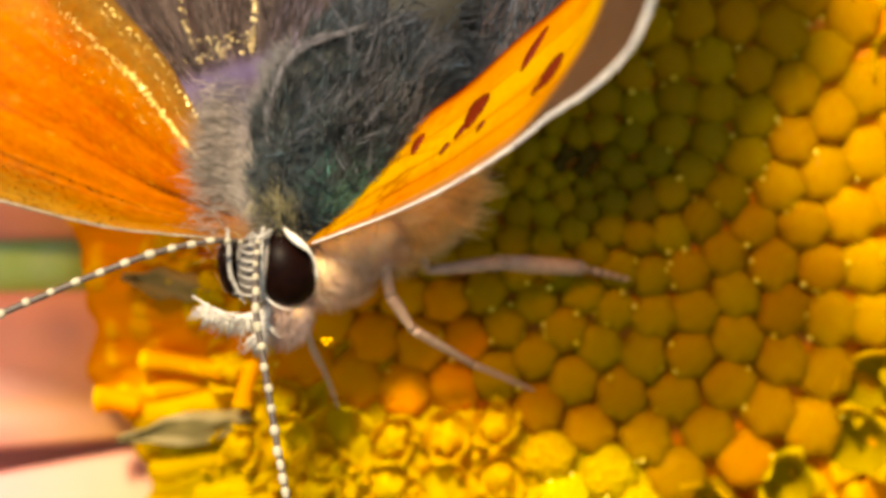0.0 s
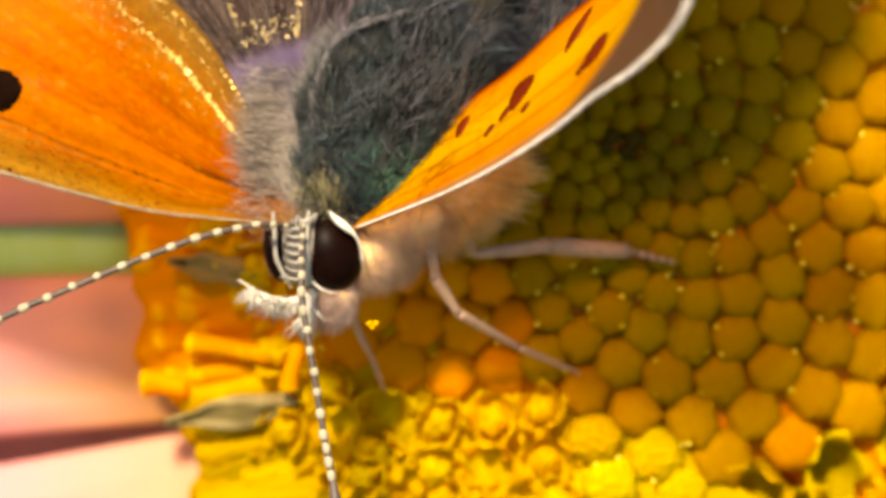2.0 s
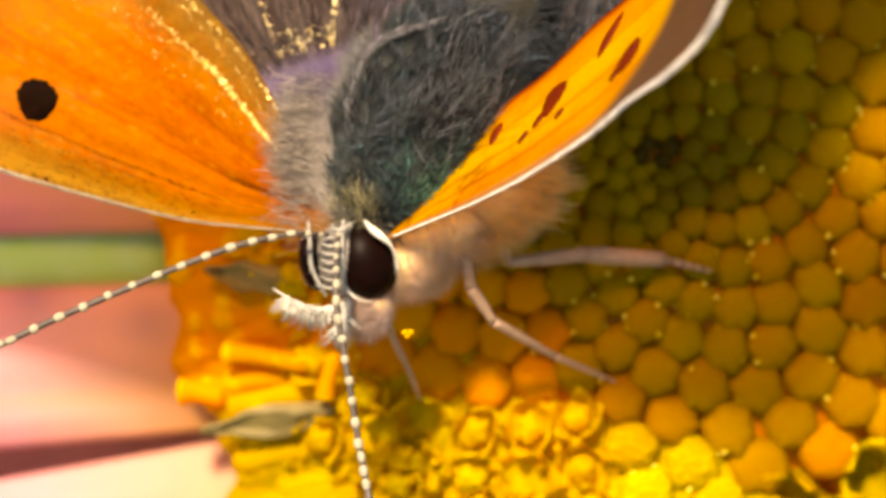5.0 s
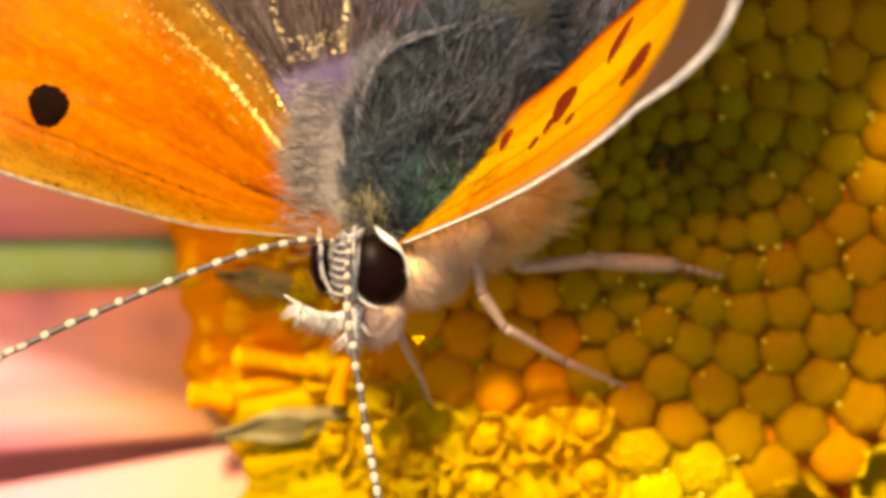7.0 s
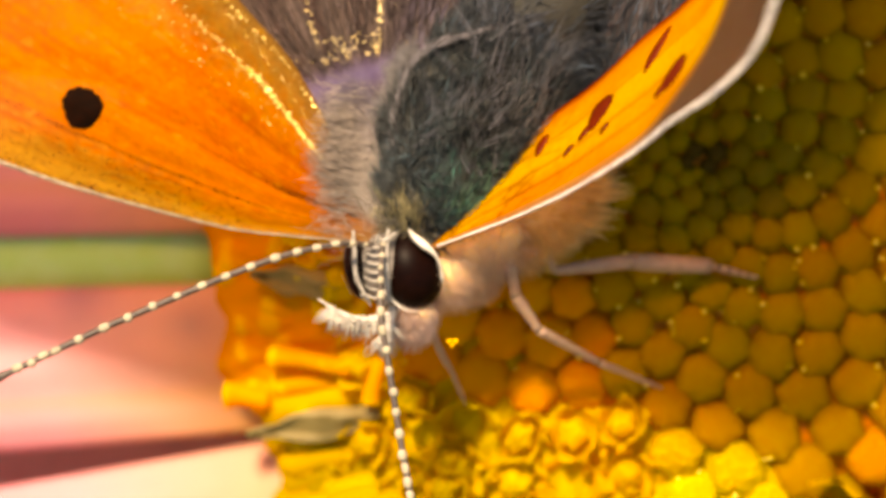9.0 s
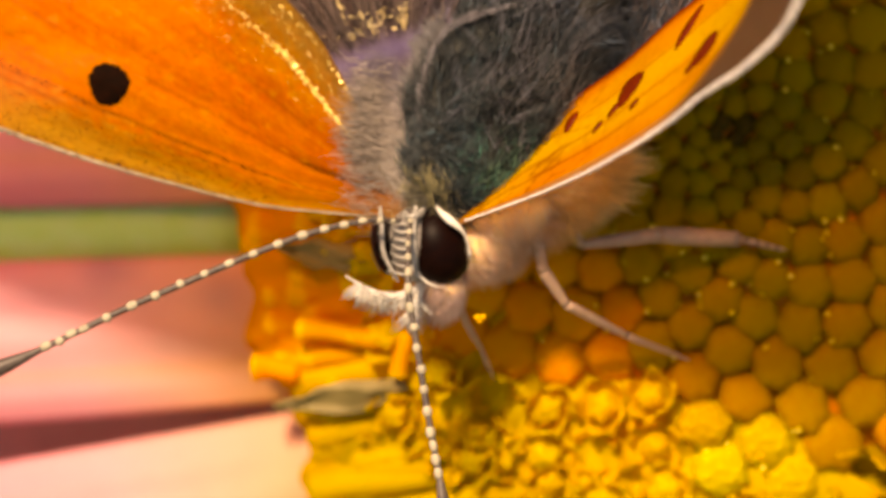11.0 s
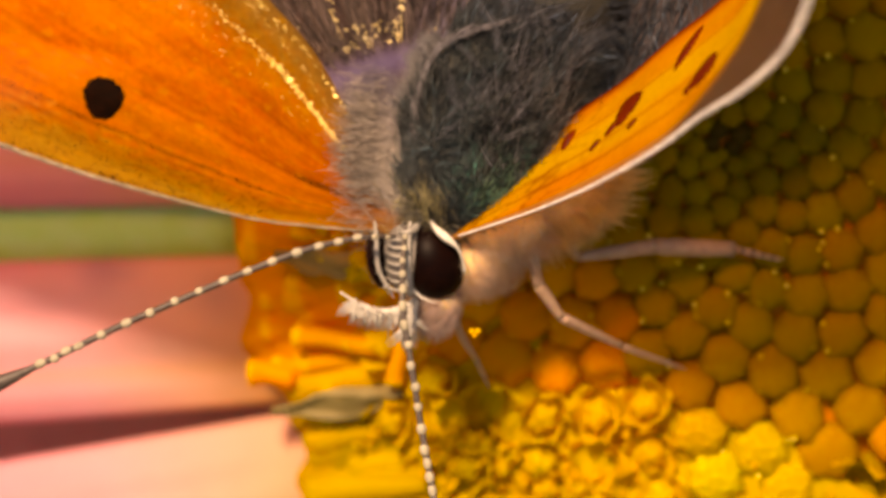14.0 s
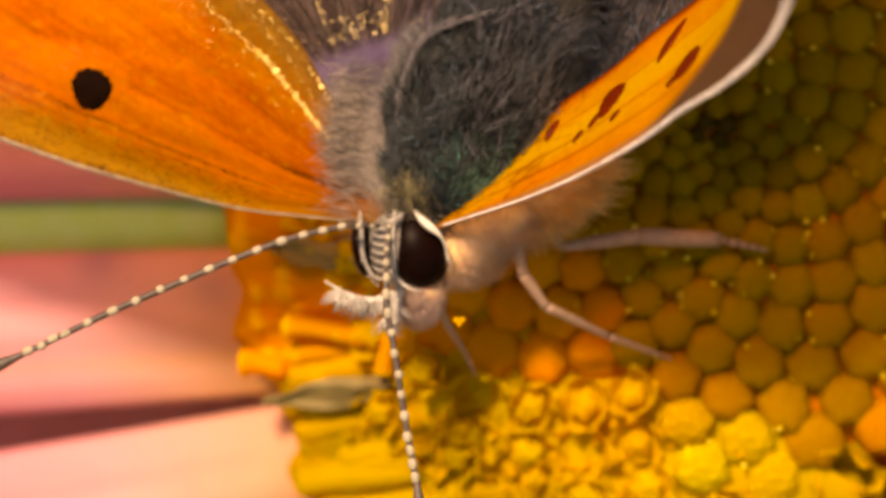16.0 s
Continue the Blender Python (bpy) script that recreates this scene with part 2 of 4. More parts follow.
def hair(root, way, length, width, bend, rnd):
    """One bent, tapered hair."""
    way = np.asarray(way, float)
    way = way / (np.linalg.norm(way) + 1e-9)
    side = np.cross(way, (rnd.uniform(-1, 1), rnd.uniform(-1, 1), rnd.uniform(-1, 1)))
    side = side / (np.linalg.norm(side) + 1e-9)
    up = np.cross(way, side)
    mid = root + way * length * 0.5 + bend * 0.3
    tip = root + way * length + bend
    v = [root + side * width, root + (up - side) * width * 0.6, root - (up + side) * width * 0.6]
    v += [mid + side * width * 0.75, mid + (up - side) * width * 0.45, mid - (up + side) * width * 0.45, tip]
    return v, [(0, 1, 4, 3), (1, 2, 5, 4), (2, 0, 3, 5), (3, 4, 6), (4, 5, 6), (5, 3, 6)]


def sheet(nu, nv, place, thick, colour=None):
    """A thin two-sided sheet over a grid: place(u, v), thickness in mm, colour(u, v)."""
    us, vs = np.linspace(0, 1, nu), np.linspace(0, 1, nv)
    top = np.array([[place(u, v) for v in vs] for u in us])
    du, dv = np.gradient(top, axis=0), np.gradient(top, axis=1)
    nrm = np.cross(du, dv)
    nrm /= np.linalg.norm(nrm, axis=2)[..., None] + 1e-9
    if nrm[nu // 2, nv // 2, 2] < 0:
        nrm = -nrm
    low = top - nrm * thick
    verts = list(top.reshape(-1, 3)) + list(low.reshape(-1, 3))
    off, faces = nu * nv, []
    for i in range(nu - 1):
        for j in range(nv - 1):
            a, b, c, d = i * nv + j, i * nv + j + 1, (i + 1) * nv + j + 1, (i + 1) * nv + j
            faces += [(a, b, c, d), (d + off, c + off, b + off, a + off)]
    rim = [i * nv for i in range(nu)] + [(nu - 1) * nv + j for j in range(1, nv)]
    rim += [i * nv + nv - 1 for i in range(nu - 2, -1, -1)] + [j for j in range(nv - 2, 0, -1)]
    for a, b in zip(rim, rim[1:] + rim[:1]):
        faces.append((a, b, b + off, a + off))
    cols = None
    if colour:
        cols = [colour(u, v) for u in us for v in vs]
        cols = cols + cols
    return verts, faces, cols


def thing(name, place, label, category, group="", kind=""):
    ob = new(name)
    ob.empty_display_size = MM
    ob.matrix_basis = place
    return tagged(ob, label, category, group, kind)


# ---- ground ----
ground = new("ground", bpy.data.meshes.new("ground"))
gv, gf = [], []
for i in range(61):
    for j in range(61):
        x, y = [math.copysign(abs(k / 30 - 1) ** 4 * 900 + abs(k / 30 - 1) * 2, k - 30) for k in (i, j)]
        gv.append((x, y, 0.012 * noise.noise(Vector((x * 3, y * 3, 0)))))
for i in range(60):
    for j in range(60):
        gf.append((i * 61 + j, (i + 1) * 61 + j, (i + 1) * 61 + j + 1, i * 61 + j + 1))
ground.data.from_pydata(gv, [], gf)
ground.data.materials.append(M_GROUND)
tagged(ground, "dim green and brown meadow ground far below the flower", "ground", kind="structure")


# ---- the flower ----
GOLDEN = math.pi * (3 - math.sqrt(5))
R_DISC = 8.15
SPIRAL, POWER = 0.0926, 0.767                    # radius = SPIRAL * n ** POWER: florets grow outwards
MID = (-0.373, -0.233)


def dome(r):
    """Height of the disc at a radius."""
    return 0.25 - 0.010 * r * r - 0.7 * max(0.0, (r - 5.2) / 3.1) ** 2


def petal_mesh(name, length, width, curl, tone, seed):
    """One strap-shaped ray petal along +x, ridged lengthwise, blunt and notched."""
    def place(u, v):
        w = width * (0.80 + 0.20 * math.sin(math.pi * min(1, u * 1.25) * 0.6)) * (1 - max(0, (u - 0.86) / 0.14) ** 2.2 * 0.62)
        s = (v - 0.5) * 2
        x = length * u - 0.7 * abs(s) ** 2 * max(0, u - 0.8) * 4
        z = -0.10 * s * s * width + 0.05 * math.cos(s * 9.4) * min(1, u * 4) - curl * u * u
        z += 0.18 * noise.noise(Vector((x * 0.25 + seed, s, seed)))
        return np.array((x, s * w * 0.5, z))

    def colour(u, v):
        s = (v - 0.5) * 2
        pale = max(0.0, 1 - u * 2.6)
        streak = 0.5 + 0.5 * noise.noise(Vector((u * 2.2 + seed, s * 4 + seed, 3)))
        crease = max(0.0, 1 - abs(s - 0.45 + 0.1 * u) / 0.12) * max(0.0, 1 - u * 1.4)
        base = mixed((0.95, 0.47, 0.52), (0.96, 0.24, 0.38), 0.75 * streak + 0.35 * abs(s) ** 3 + tone)
        base = mixed(base, (0.97, 0.66, 0.54), pale * 0.7)
        # ochre haze near the base: the wing's shadow, painted into the petal colour
        base = mixed(base, (0.84, 0.42, 0.08), (1.15 - u / 0.18) * (0.75 + 0.25 * s))
        return mixed(base, (0.80, 0.42, 0.12), 0.55 * crease)
    v, f, c = sheet(44, 21, place, 0.12, colour)
    return mesh_of(name, v, f, M_PETAL, colours=c)


def bud_mesh(name, seed, corners, mat):
    """A closed disc floret: a cornered pillow on a stalk, its lobes meeting in a low point."""
    sides = corners * 2
    verts, faces = [], []
    rings = ((0.90, -1.3), (0.99, -0.40), (1.0, -0.12), (0.92, 0.16), (0.72, 0.36), (0.38, 0.47))
    rnd = random.Random(seed)
    pull = [rnd.uniform(-0.07, 0.10) for _ in range(sides)]
    for k, (r, z) in enumerate(rings):
        for j in range(sides):
            a = 2 * math.pi * j / sides
            q = r * (1.0 + pull[j] if j % 2 == 0 else 0.93 + pull[j] * 0.4)
            verts.append((q * math.cos(a), q * math.sin(a), z + (0.0, 0.0, 0.03, 0.08, 0.05, 0.0)[k] * (1 if j % 2 == 0 else -0.55)))
    verts.append((rnd.uniform(-0.08, 0.08), rnd.uniform(-0.08, 0.08), 0.49))
    for k in range(len(rings) - 1):
        for j in range(sides):
            i = (j + 1) % sides
            faces.append((k * sides + j, k * sides + i, (k + 1) * sides + i, (k + 1) * sides + j))
    for j in range(sides):
        faces.append(((len(rings) - 1) * sides + j, (len(rings) - 1) * sides + (j + 1) % sides, len(verts) - 1))
    return mesh_of(name, verts, faces, mat)


def open_mesh(name, seed, column, throat=None):
    """An opened disc floret: a thin-walled tube that flares into five ragged lobes; its throat is hollow or filled by a column of anthers."""
    rnd = random.Random(seed)
    verts, faces, s = [], [], 20
    rings = [(0.60, -2.0), (0.66, -0.9), (0.78, -0.25), (0.94, 0.12), (1.06, 0.38), (1.02, 0.43), (0.90, 0.18), (0.76, -0.12), (0.56, -0.42)]
    rings += [(0.50, -0.10), (0.58, 0.44), (0.40, 0.74), (0.10, 0.80)] if column else [(0.54, -0.60), (0.50, -0.74), (0.30, -0.76), (0.06, -0.77)]
    tilt = [rnd.uniform(0.2, 1.5) for _ in range(5)]
    for k, (r, z) in enumerate(rings):
        for j in range(s):
            a = 2 * math.pi * j / s
            near = 0.5 + 0.5 * math.cos(5 * a)
            t = tilt[int(round(j / 4)) % 5]
            rr, zz = r * (1 + rnd.uniform(-0.03, 0.03)), z
            if 3 <= k <= 6:
                g = (0.3, 1.0, 1.0, 0.3)[k - 3]
                rr += g * (0.26 * t * near - 0.10 * (1 - near))
                zz += g * (0.50 * (1.5 - t) * near - 0.62 * (1 - near)) + g * rnd.uniform(-0.06, 0.06)
            if column and k > 9:
                rr *= 1 + 0.20 * math.cos(5 * a + seed) + rnd.uniform(-0.1, 0.1)
                zz += rnd.uniform(-0.12, 0.12)
            verts.append((rr * math.cos(a), rr * math.sin(a), zz))
    for k in range(len(rings) - 1):
        for j in range(s):
            i = (j + 1) % s
            faces.append((k * s + j, k * s + i, (k + 1) * s + i, (k + 1) * s + j))
    me = mesh_of(name, verts, faces + [tuple(range(12 * s, 13 * s))], M_OPEN)
    me.materials.append(throat or M_THROAT)
    for p in me.polygons:
        if 6 * s <= p.index < (9 if column else 13) * s:
            p.material_index = 1
    return me


def lying_mesh(name, seed, mat=None):
    """A long outer floret lying outwards along +z: a smooth swollen tube, its five lobes closed to a blunt knob."""
    rnd = random.Random(seed)
    verts, faces, s = [], [], 12
    rings = ((0.20, -3.25), (0.62, -3.1), (0.80, -2.8), (0.84, -1.9), (0.86, -1.0), (0.92, -0.35), (1.02, -0.12), (1.06, 0.04), (0.88, 0.18), (0.48, 0.26))
    for k, (r, z) in enumerate(rings):
        for j in range(s):
            a = 2 * math.pi * j / s
            q = r * (1 + (0.09 * math.cos(5 * a + seed) if k > 5 else 0.03 * math.cos(3 * a)) + rnd.uniform(-0.03, 0.03))
            verts.append((q * math.cos(a) + 0.42 * math.sin(0.9 * z + seed) + 0.1 * math.sin(3.1 * z), q * math.sin(a) + 0.25 * math.sin(1.3 * z + 2 * seed), z))
    verts.append((0.42 * math.sin(seed), 0.25 * math.sin(2 * seed), 0.28))
    for k in range(len(rings) - 1):
        for j in range(s):
            i = (j + 1) % s
            faces.append((k * s + j, k * s + i, (k + 1) * s + i, (k + 1) * s + j))
    for j in range(s):
        faces.append(((len(rings) - 1) * s + j, (len(rings) - 1) * s + (j + 1) % s, len(verts) - 1))
    me = mesh_of(name, verts, faces, mat or M_TUBE)
    me.materials.append(mat or M_KNOB)
    for p in me.polygons:
        if p.index >= 6 * s:
            p.material_index = 1
    return me


def scale_mesh(name, length, width, mat):
    """A thin pointed chaff scale along +x."""
    def place(u, v):
        s, w = (v - 0.5) * 2, width * math.sin(math.pi * (0.14 + 0.85 * u)) ** (0.8 + 0.9 * u)
        w *= 1 + 0.35 * noise.noise(Vector((u * 5, s * 0.6, length)))
        return np.array((u * length, s * w * 0.5, 0.16 * math.cos(s * 2.6 + u * 3) * width + 0.08 * noise.noise(Vector((u * 6, s * 2, 4))) - 0.3 * u * u))
    v, f, _ = sheet(22, 11, place, 0.06)
    return mesh_of(name, v, f, mat)


def flower():
    f = thing("daisy_flower", ROOT.copy(), "pink daisy flower with a domed golden yellow disc", "flower")
    # receptacle under the florets
    prof = [(r, dome(r) - 0.17 - 0.55 * min(1, max(0, r - 5.2))) for r in np.linspace(0.05, 7.4, 16)] + [(7.7, -2.0), (8.0, -2.9), (8.0, -4.2), (5.0, -5.6), (1.6, -6.6), (0.05, -6.7)]
    v, fc, s = [], [], 48
    for r, z in prof:
        v += [(r * math.cos(2 * math.pi * j / s), r * math.sin(2 * math.pi * j / s), z) for j in range(s)]
    for k in range(len(prof) - 1):
        for j in range(s):
            i = (j + 1) % s
            fc.append((k * s + j, (k + 1) * s + j, (k + 1) * s + i, k * s + i))
    part("receptacle", mesh_of("receptacle", v, fc, M_BASE), f, "orange brown floor of the flower disc")
    # stem, bending down to the ground
    bottom = ROOT.inverted() @ Vector((0.0, 0.05, 0.0))
    a, b = np.array((0, 0, -6.5)), np.array(bottom) / MM
    line = smooth_line([a, a + (0, -4, -40), b * 0.35 + a * 0.65 + (0, -25, -30), b * 0.7 + a * 0.3 + (0, -12, -14), b], 40)
    sv, sf = tube(line, [1.5 + 0.6 * k / 39 for k in range(40)], 12)
    part("stem", mesh_of("stem", sv, sf, M_STEM), f, "ribbed green flower stem")
    # bracts beneath the petals, some showing between them
    def bract_place(u, v):
        s, w = (v - 0.5) * 2, 2.0 * math.sin(math.pi * (0.2 + 0.72 * u)) ** 0.8
        return np.array((u * 9.0, s * w * 0.5, -0.2 * s * s - 0.5 * u * u + 0.4 * u))
    bv, bf, _ = sheet(16, 7, bract_place, 0.2)
    bract = mesh_of("bract", bv, bf, M_GREEN)
    for k in range(19):
        a = 191.5 + 360 / 19 * k
        x, y, turn = 7.2 * math.cos(radians(a)), 7.2 * math.sin(radians(a)), a
        if k == 0:
            x, y, turn = -7.95, -1.72, 180.0
        if k == 1:
            continue
        part("bract", bract, f, at=(x, y, -2.9), turn=(0, 3, turn))
    # ray petals: an upper row, and a lower row that closes the gaps
    shapes = [petal_mesh("petal", 21, 3.0, 1.8, 0.0, 1.0), petal_mesh("petal", 20, 3.2, 2.2, 0.25, 5.3), petal_mesh("petal", 22, 3.3, 1.2, 0.05, 9.1)]
    # one lower petal, below a gap in the upper row, is coloured mauve brown
    underlying = petal_mesh("petal", 21, 3.2, 2.0, 0.3, 3.0)
    underlying.materials[0] = M_MAUVE
    own = {0: (-6.4, -3.32, 183.5, -2.1, 0), 1: (-5.6, -5.85, 192.0, -2.05, 2), 18: (-6.6, 0.0, 179.5, -2.15, 1)}
    for k in range(19):
        a = 201.6 + 360 / 19 * k + rng.uniform(-2, 2)
        x, y, turn, z, shape = own.get(k, (6.9 * math.cos(radians(a)), 6.9 * math.sin(radians(a)), a, -2.15, k % 3))
        part("petal", shapes[shape], f, at=(x, y, z), turn=(0, 2, turn))
    for k in range(19):
        a = 201.6 + 360 / 19 * (k + 0.5) + rng.uniform(-2, 2)
        x, y, turn = 6.6 * math.cos(radians(a)), 6.6 * math.sin(radians(a)), a
        if k == 0:
            x, y, turn = -5.6, -4.9, 188.0
        low = part("petal", underlying if k == 0 else shapes[(k + 1) % 3], f, "dull brownish mauve underlying petal" if k == 0 else "", at=(x, y, -3.7), turn=(0, 5, turn))
    # chaff scales among the outer florets
    chaff, small = scale_mesh("chaff_scale", 2.2, 0.52, M_CHAFF), scale_mesh("chaff_scale", 1.5, 0.5, M_CHAFF)
    for x, y, z, turn in ((-5.25, -4.15, -0.14, 190), (-5.85, -2.15, 0.12, 172), (-4.4, -6.1, -0.4, 212), (-5.9, 2.6, -0.5, 155), (5.6, -4.6, -0.5, 320), (2.5, -7.0, -0.6, 290)):
        part("chaff_scale", small if z > 0 else chaff, f, "greyish olive chaff scale", at=(x, y, z), turn=(0, 4, turn))
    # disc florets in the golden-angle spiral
    toned_buds = [[bud_mesh("bud_floret", k, c, mat) for k, c in ((1, 5), (2, 6), (3, 6), (4, 6), (5, 6))] for mat in (*M_BUDS, M_DARKBUD)]
    opened = [open_mesh("open_floret", s, s > 3) for s in (1, 2, 3, 4, 5, 6)]
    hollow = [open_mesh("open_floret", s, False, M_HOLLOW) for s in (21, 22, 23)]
    knobbed = lying_mesh("outer_floret", 9)
    lying = [lying_mesh("outer_floret", s) for s in (6, 7, 8, 10, 11)]
    lemon = [lying_mesh("outer_floret", s, M_LEMON) for s in (12, 13, 14)]
    grains, n = [], 0
    squash, tilt = 0.9535, 2.359
    while True:
        n += 1
        r = SPIRAL * n**POWER
        a = 1.0285 - n * (GOLDEN + 0.0006)
        if r > R_DISC:
            break
        gap = math.sqrt(2 * math.pi * POWER * r * r / n / 0.866)
        p, q = r * math.cos(a - tilt), r * math.sin(a - tilt) * squash
        x, y = MID[0] + p * math.cos(tilt) - q * math.sin(tilt), MID[1] + p * math.sin(tilt) + q * math.cos(tilt)
        # the head has grown a little unevenly
        gx, gy = x / 5, y / 5
        x, y = (x + 0.072 - 0.084 * gx - 0.065 * gy + 0.018 * gx * gx - 0.073 * gx * gy - 0.212 * gy * gy,
                y - 0.040 + 0.010 * gx - 0.133 * gy + 0.092 * gx * gx + 0.138 * gx * gy - 0.086 * gy * gy)
        z = dome(r)
        lean = math.degrees(math.atan(0.02 * r + 0.45 * max(0.0, (r - 5.2) / 3.1)))
        spin = math.degrees(math.atan2(y, x))
        wob = noise.noise(Vector((x * 0.6, y * 0.6, 2.0)))
        shut = r < 5.75 + 0.4 * wob and (x > -0.9 or (y > -3.85 + 0.35 * wob and x > -5.4))
        if shut:
            ripe = y < -4.15 - 0.50 * (x + 0.9) + rng.uniform(-0.25, 0.25) and -1.6 < x < 1.0
            # olive young middle; shade below the butterfly is also painted into these steps
            tone_step = 6 if ripe else min(5, int(max(0.0, 0.3 + math.hypot(x - 0.5, y + 0.5) * 0.98 + rng.uniform(-0.3, 0.3))))
            # light on the right side put into golder tones
            lit_side = x - 2.8 + rng.uniform(-0.6, 0.6)
            if tone_step < 6 and lit_side > 0:
                tone_step = 4 if lit_side < 1.0 else 7
            if tone_step < 6 and y < -2.0 and x + rng.uniform(-0.35, 0.35) < -2.3 - 0.7 * (y + 2.2):
                tone_step = 8
            # small dark holes at the middle: their dark is put into sunken buds' colour
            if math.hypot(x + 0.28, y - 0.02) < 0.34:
                tone_step, z = 9, z - 0.12
            ob = part("bud_floret", toned_buds[tone_step][(n * 7) % 5], f, at=(x, y, z + rng.uniform(-0.05, 0.05)), turn=(rng.uniform(-5, 5), lean + rng.uniform(-5, 5), spin + rng.uniform(-9, 9)))
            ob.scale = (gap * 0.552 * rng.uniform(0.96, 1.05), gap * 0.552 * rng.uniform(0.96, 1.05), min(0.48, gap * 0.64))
            for _ in range(0 if r < 1.6 else rng.choice((0, 1, 1, 2, 3))):
                t, d = rng.uniform(0, 6.28), gap * rng.uniform(0.44, 0.56)
                s = rng.uniform(0.020, 0.048)
                grains.append(ball((x + d * math.cos(t), y + d * math.sin(t), z + rng.uniform(0.10, 0.22)), ((s, 0, 0), (0, s, 0), (0, 0, s)), 4, 6))
        elif r < 6.75:
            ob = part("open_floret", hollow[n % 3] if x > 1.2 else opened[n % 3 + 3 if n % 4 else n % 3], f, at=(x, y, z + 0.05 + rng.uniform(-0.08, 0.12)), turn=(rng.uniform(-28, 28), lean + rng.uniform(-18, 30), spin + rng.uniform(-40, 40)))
            grow = 1.2 if x > 1.2 else 1.0
            ob.scale = (gap * grow * rng.uniform(0.40, 0.56), gap * grow * rng.uniform(0.36, 0.54), (0.44 if x > 1.2 else 0.34) * rng.uniform(0.8, 1.3))
        else:
            for k in range(3):
                if -0.9 < math.sin(radians(spin)) < 0.0 and math.cos(radians(spin)) < -0.4:
                    continue
                t = radians(spin + k * 2.2 + rng.uniform(-2.0, 2.0))
                west = max(0.0, -math.cos(t))
                turn = math.degrees(t) - (22 * west if math.sin(t) < 0 else 0)
                ob = part("outer_floret", lying[(n + k) % 3], f, at=(r * math.cos(t), r * math.sin(t), z - 0.05 + rng.uniform(-0.22, 0.14)), turn=(rng.uniform(-4, 4), 82 + rng.uniform(-5, 5), turn + rng.uniform(-6, 6)))
                w = rng.uniform(0.17, 0.23)
                ob.scale = (w, w, rng.uniform(0.85, 1.15))
    # where petals part, long outer florets lie side by side over the rim: orange by the bract, lemon yellow further round
    for k in range(130):
        y = -0.9 - 6.2 * (k + rng.uniform(-0.6, 0.6)) / 129
        reach = 8.15 + 0.2 * max(0.0, -2.0 - y) + 0.25 * noise.noise(Vector((y * 1.3, 0, 4)))
        x = -math.sqrt(max(1.0, reach**2 - y * y)) * rng.triangular(0.78, 1.05, 0.90)
        ripe = y < -4.25 + rng.uniform(-0.3, 0.3)
        if not ripe and k % 3:
            continue
        shape = lemon[k % 3] if ripe else lying[(k * 3) % 5]
        ob = part("outer_floret", shape, f, at=(x, y, -1.05 + 0.26 * (reach - math.hypot(x, y)) + rng.uniform(-0.16, 0.08)), turn=(rng.uniform(-3, 3), 99 + rng.uniform(-3, 3), 182 - 3.0 * (y + 2.5) + rng.uniform(-6, 6)))
        w = rng.triangular(0.16, 0.30, 0.22)
        ob.scale = (w, w, rng.uniform(0.5, 1.0))
    # ragged opened florets lean out between the lemon ones
    for k in range(16):
        t, d = rng.uniform(3.74, 4.30), rng.uniform(6.3, 8.3)
        ob = part("open_floret", opened[k % 6], f, at=(d * math.cos(t), d * math.sin(t), max(dome(d), -0.95) + rng.uniform(0.02, 0.22)), turn=(rng.uniform(-18, 18), rng.uniform(10, 50), math.degrees(t) + rng.uniform(-30, 30)))
        ob.scale = (rng.uniform(0.34, 0.46), rng.uniform(0.30, 0.42), rng.uniform(0.30, 0.45))
    for x, y, z, turn, w in ((-6.95, -3.30, -0.30, 176, 0.19), (-7.72, -3.95, -0.66, 183, 0.22), (-5.37, -3.95, 0.12, 262, 0.15)):
        ob = part("outer_floret", knobbed, f, "yellow tipped outer floret", at=(x, y, z), turn=(0, 97, turn))
        ob.scale = (w, w, 0.42 if turn < 180 else 0.22)
    # the outermost florets pressed together into a ridged mat
    def mat_place(u, v):
        a = 2 * math.pi * u
        rim = 8.35 + 0.30 * noise.noise(Vector((3 * math.cos(a), 3 * math.sin(a), 1.0))) + 0.34 * noise.noise(Vector((13 * math.cos(a), 13 * math.sin(a), 5.0)))
        inner = 4.4 + 2.5 * max(0.0, min(1.0, (abs(a - 4.05) - 0.75) / 0.35))
        r = inner + (rim - inner) * v
        z = max(dome(r) + 0.03 - 0.09 * max(0.0, min(1.0, (5.7 - r) / 0.6)), -0.78 - 0.6 * max(0.0, v - 0.86) / 0.14) + 0.05 * noise.noise(Vector((r * 1.5, a * 6, 0)))
        wave = a + 0.02 * math.sin(r * 1.3)
        return np.array((r * math.cos(wave), r * math.sin(wave), z + 0.03 * math.cos(a * 95) * min(1, v * 3)))

    def mat_colour(u, v):
        a = 2 * math.pi * u + 0.12 * noise.noise(Vector((u * 60, v * 4, 2.0)))
        ripe = max(0.0, min(1.0, (a - 3.62) / 0.22)) * max(0.0, min(1.0, (5.25 - a) / 0.3))
        return mixed((0.92, 0.41, 0.0), (0.84, 0.60, 0.0), ripe)
    mv, mf, mc = sheet(721, 22, mat_place, 0.10, mat_colour)
    part("floret_mat", mesh_of("floret_mat", mv, mf, M_MAT, colours=mc), f, "soft orange and yellow mat of outer florets pressed together", kind="stuff")
    # loose pollen and anther tips over the open florets
    crumbs = []
    for _ in range(620):
        t, d = rng.uniform(0, 6.283), rng.triangular(4.9, 7.2, 6.0)
        s = rng.uniform(0.03, 0.09)
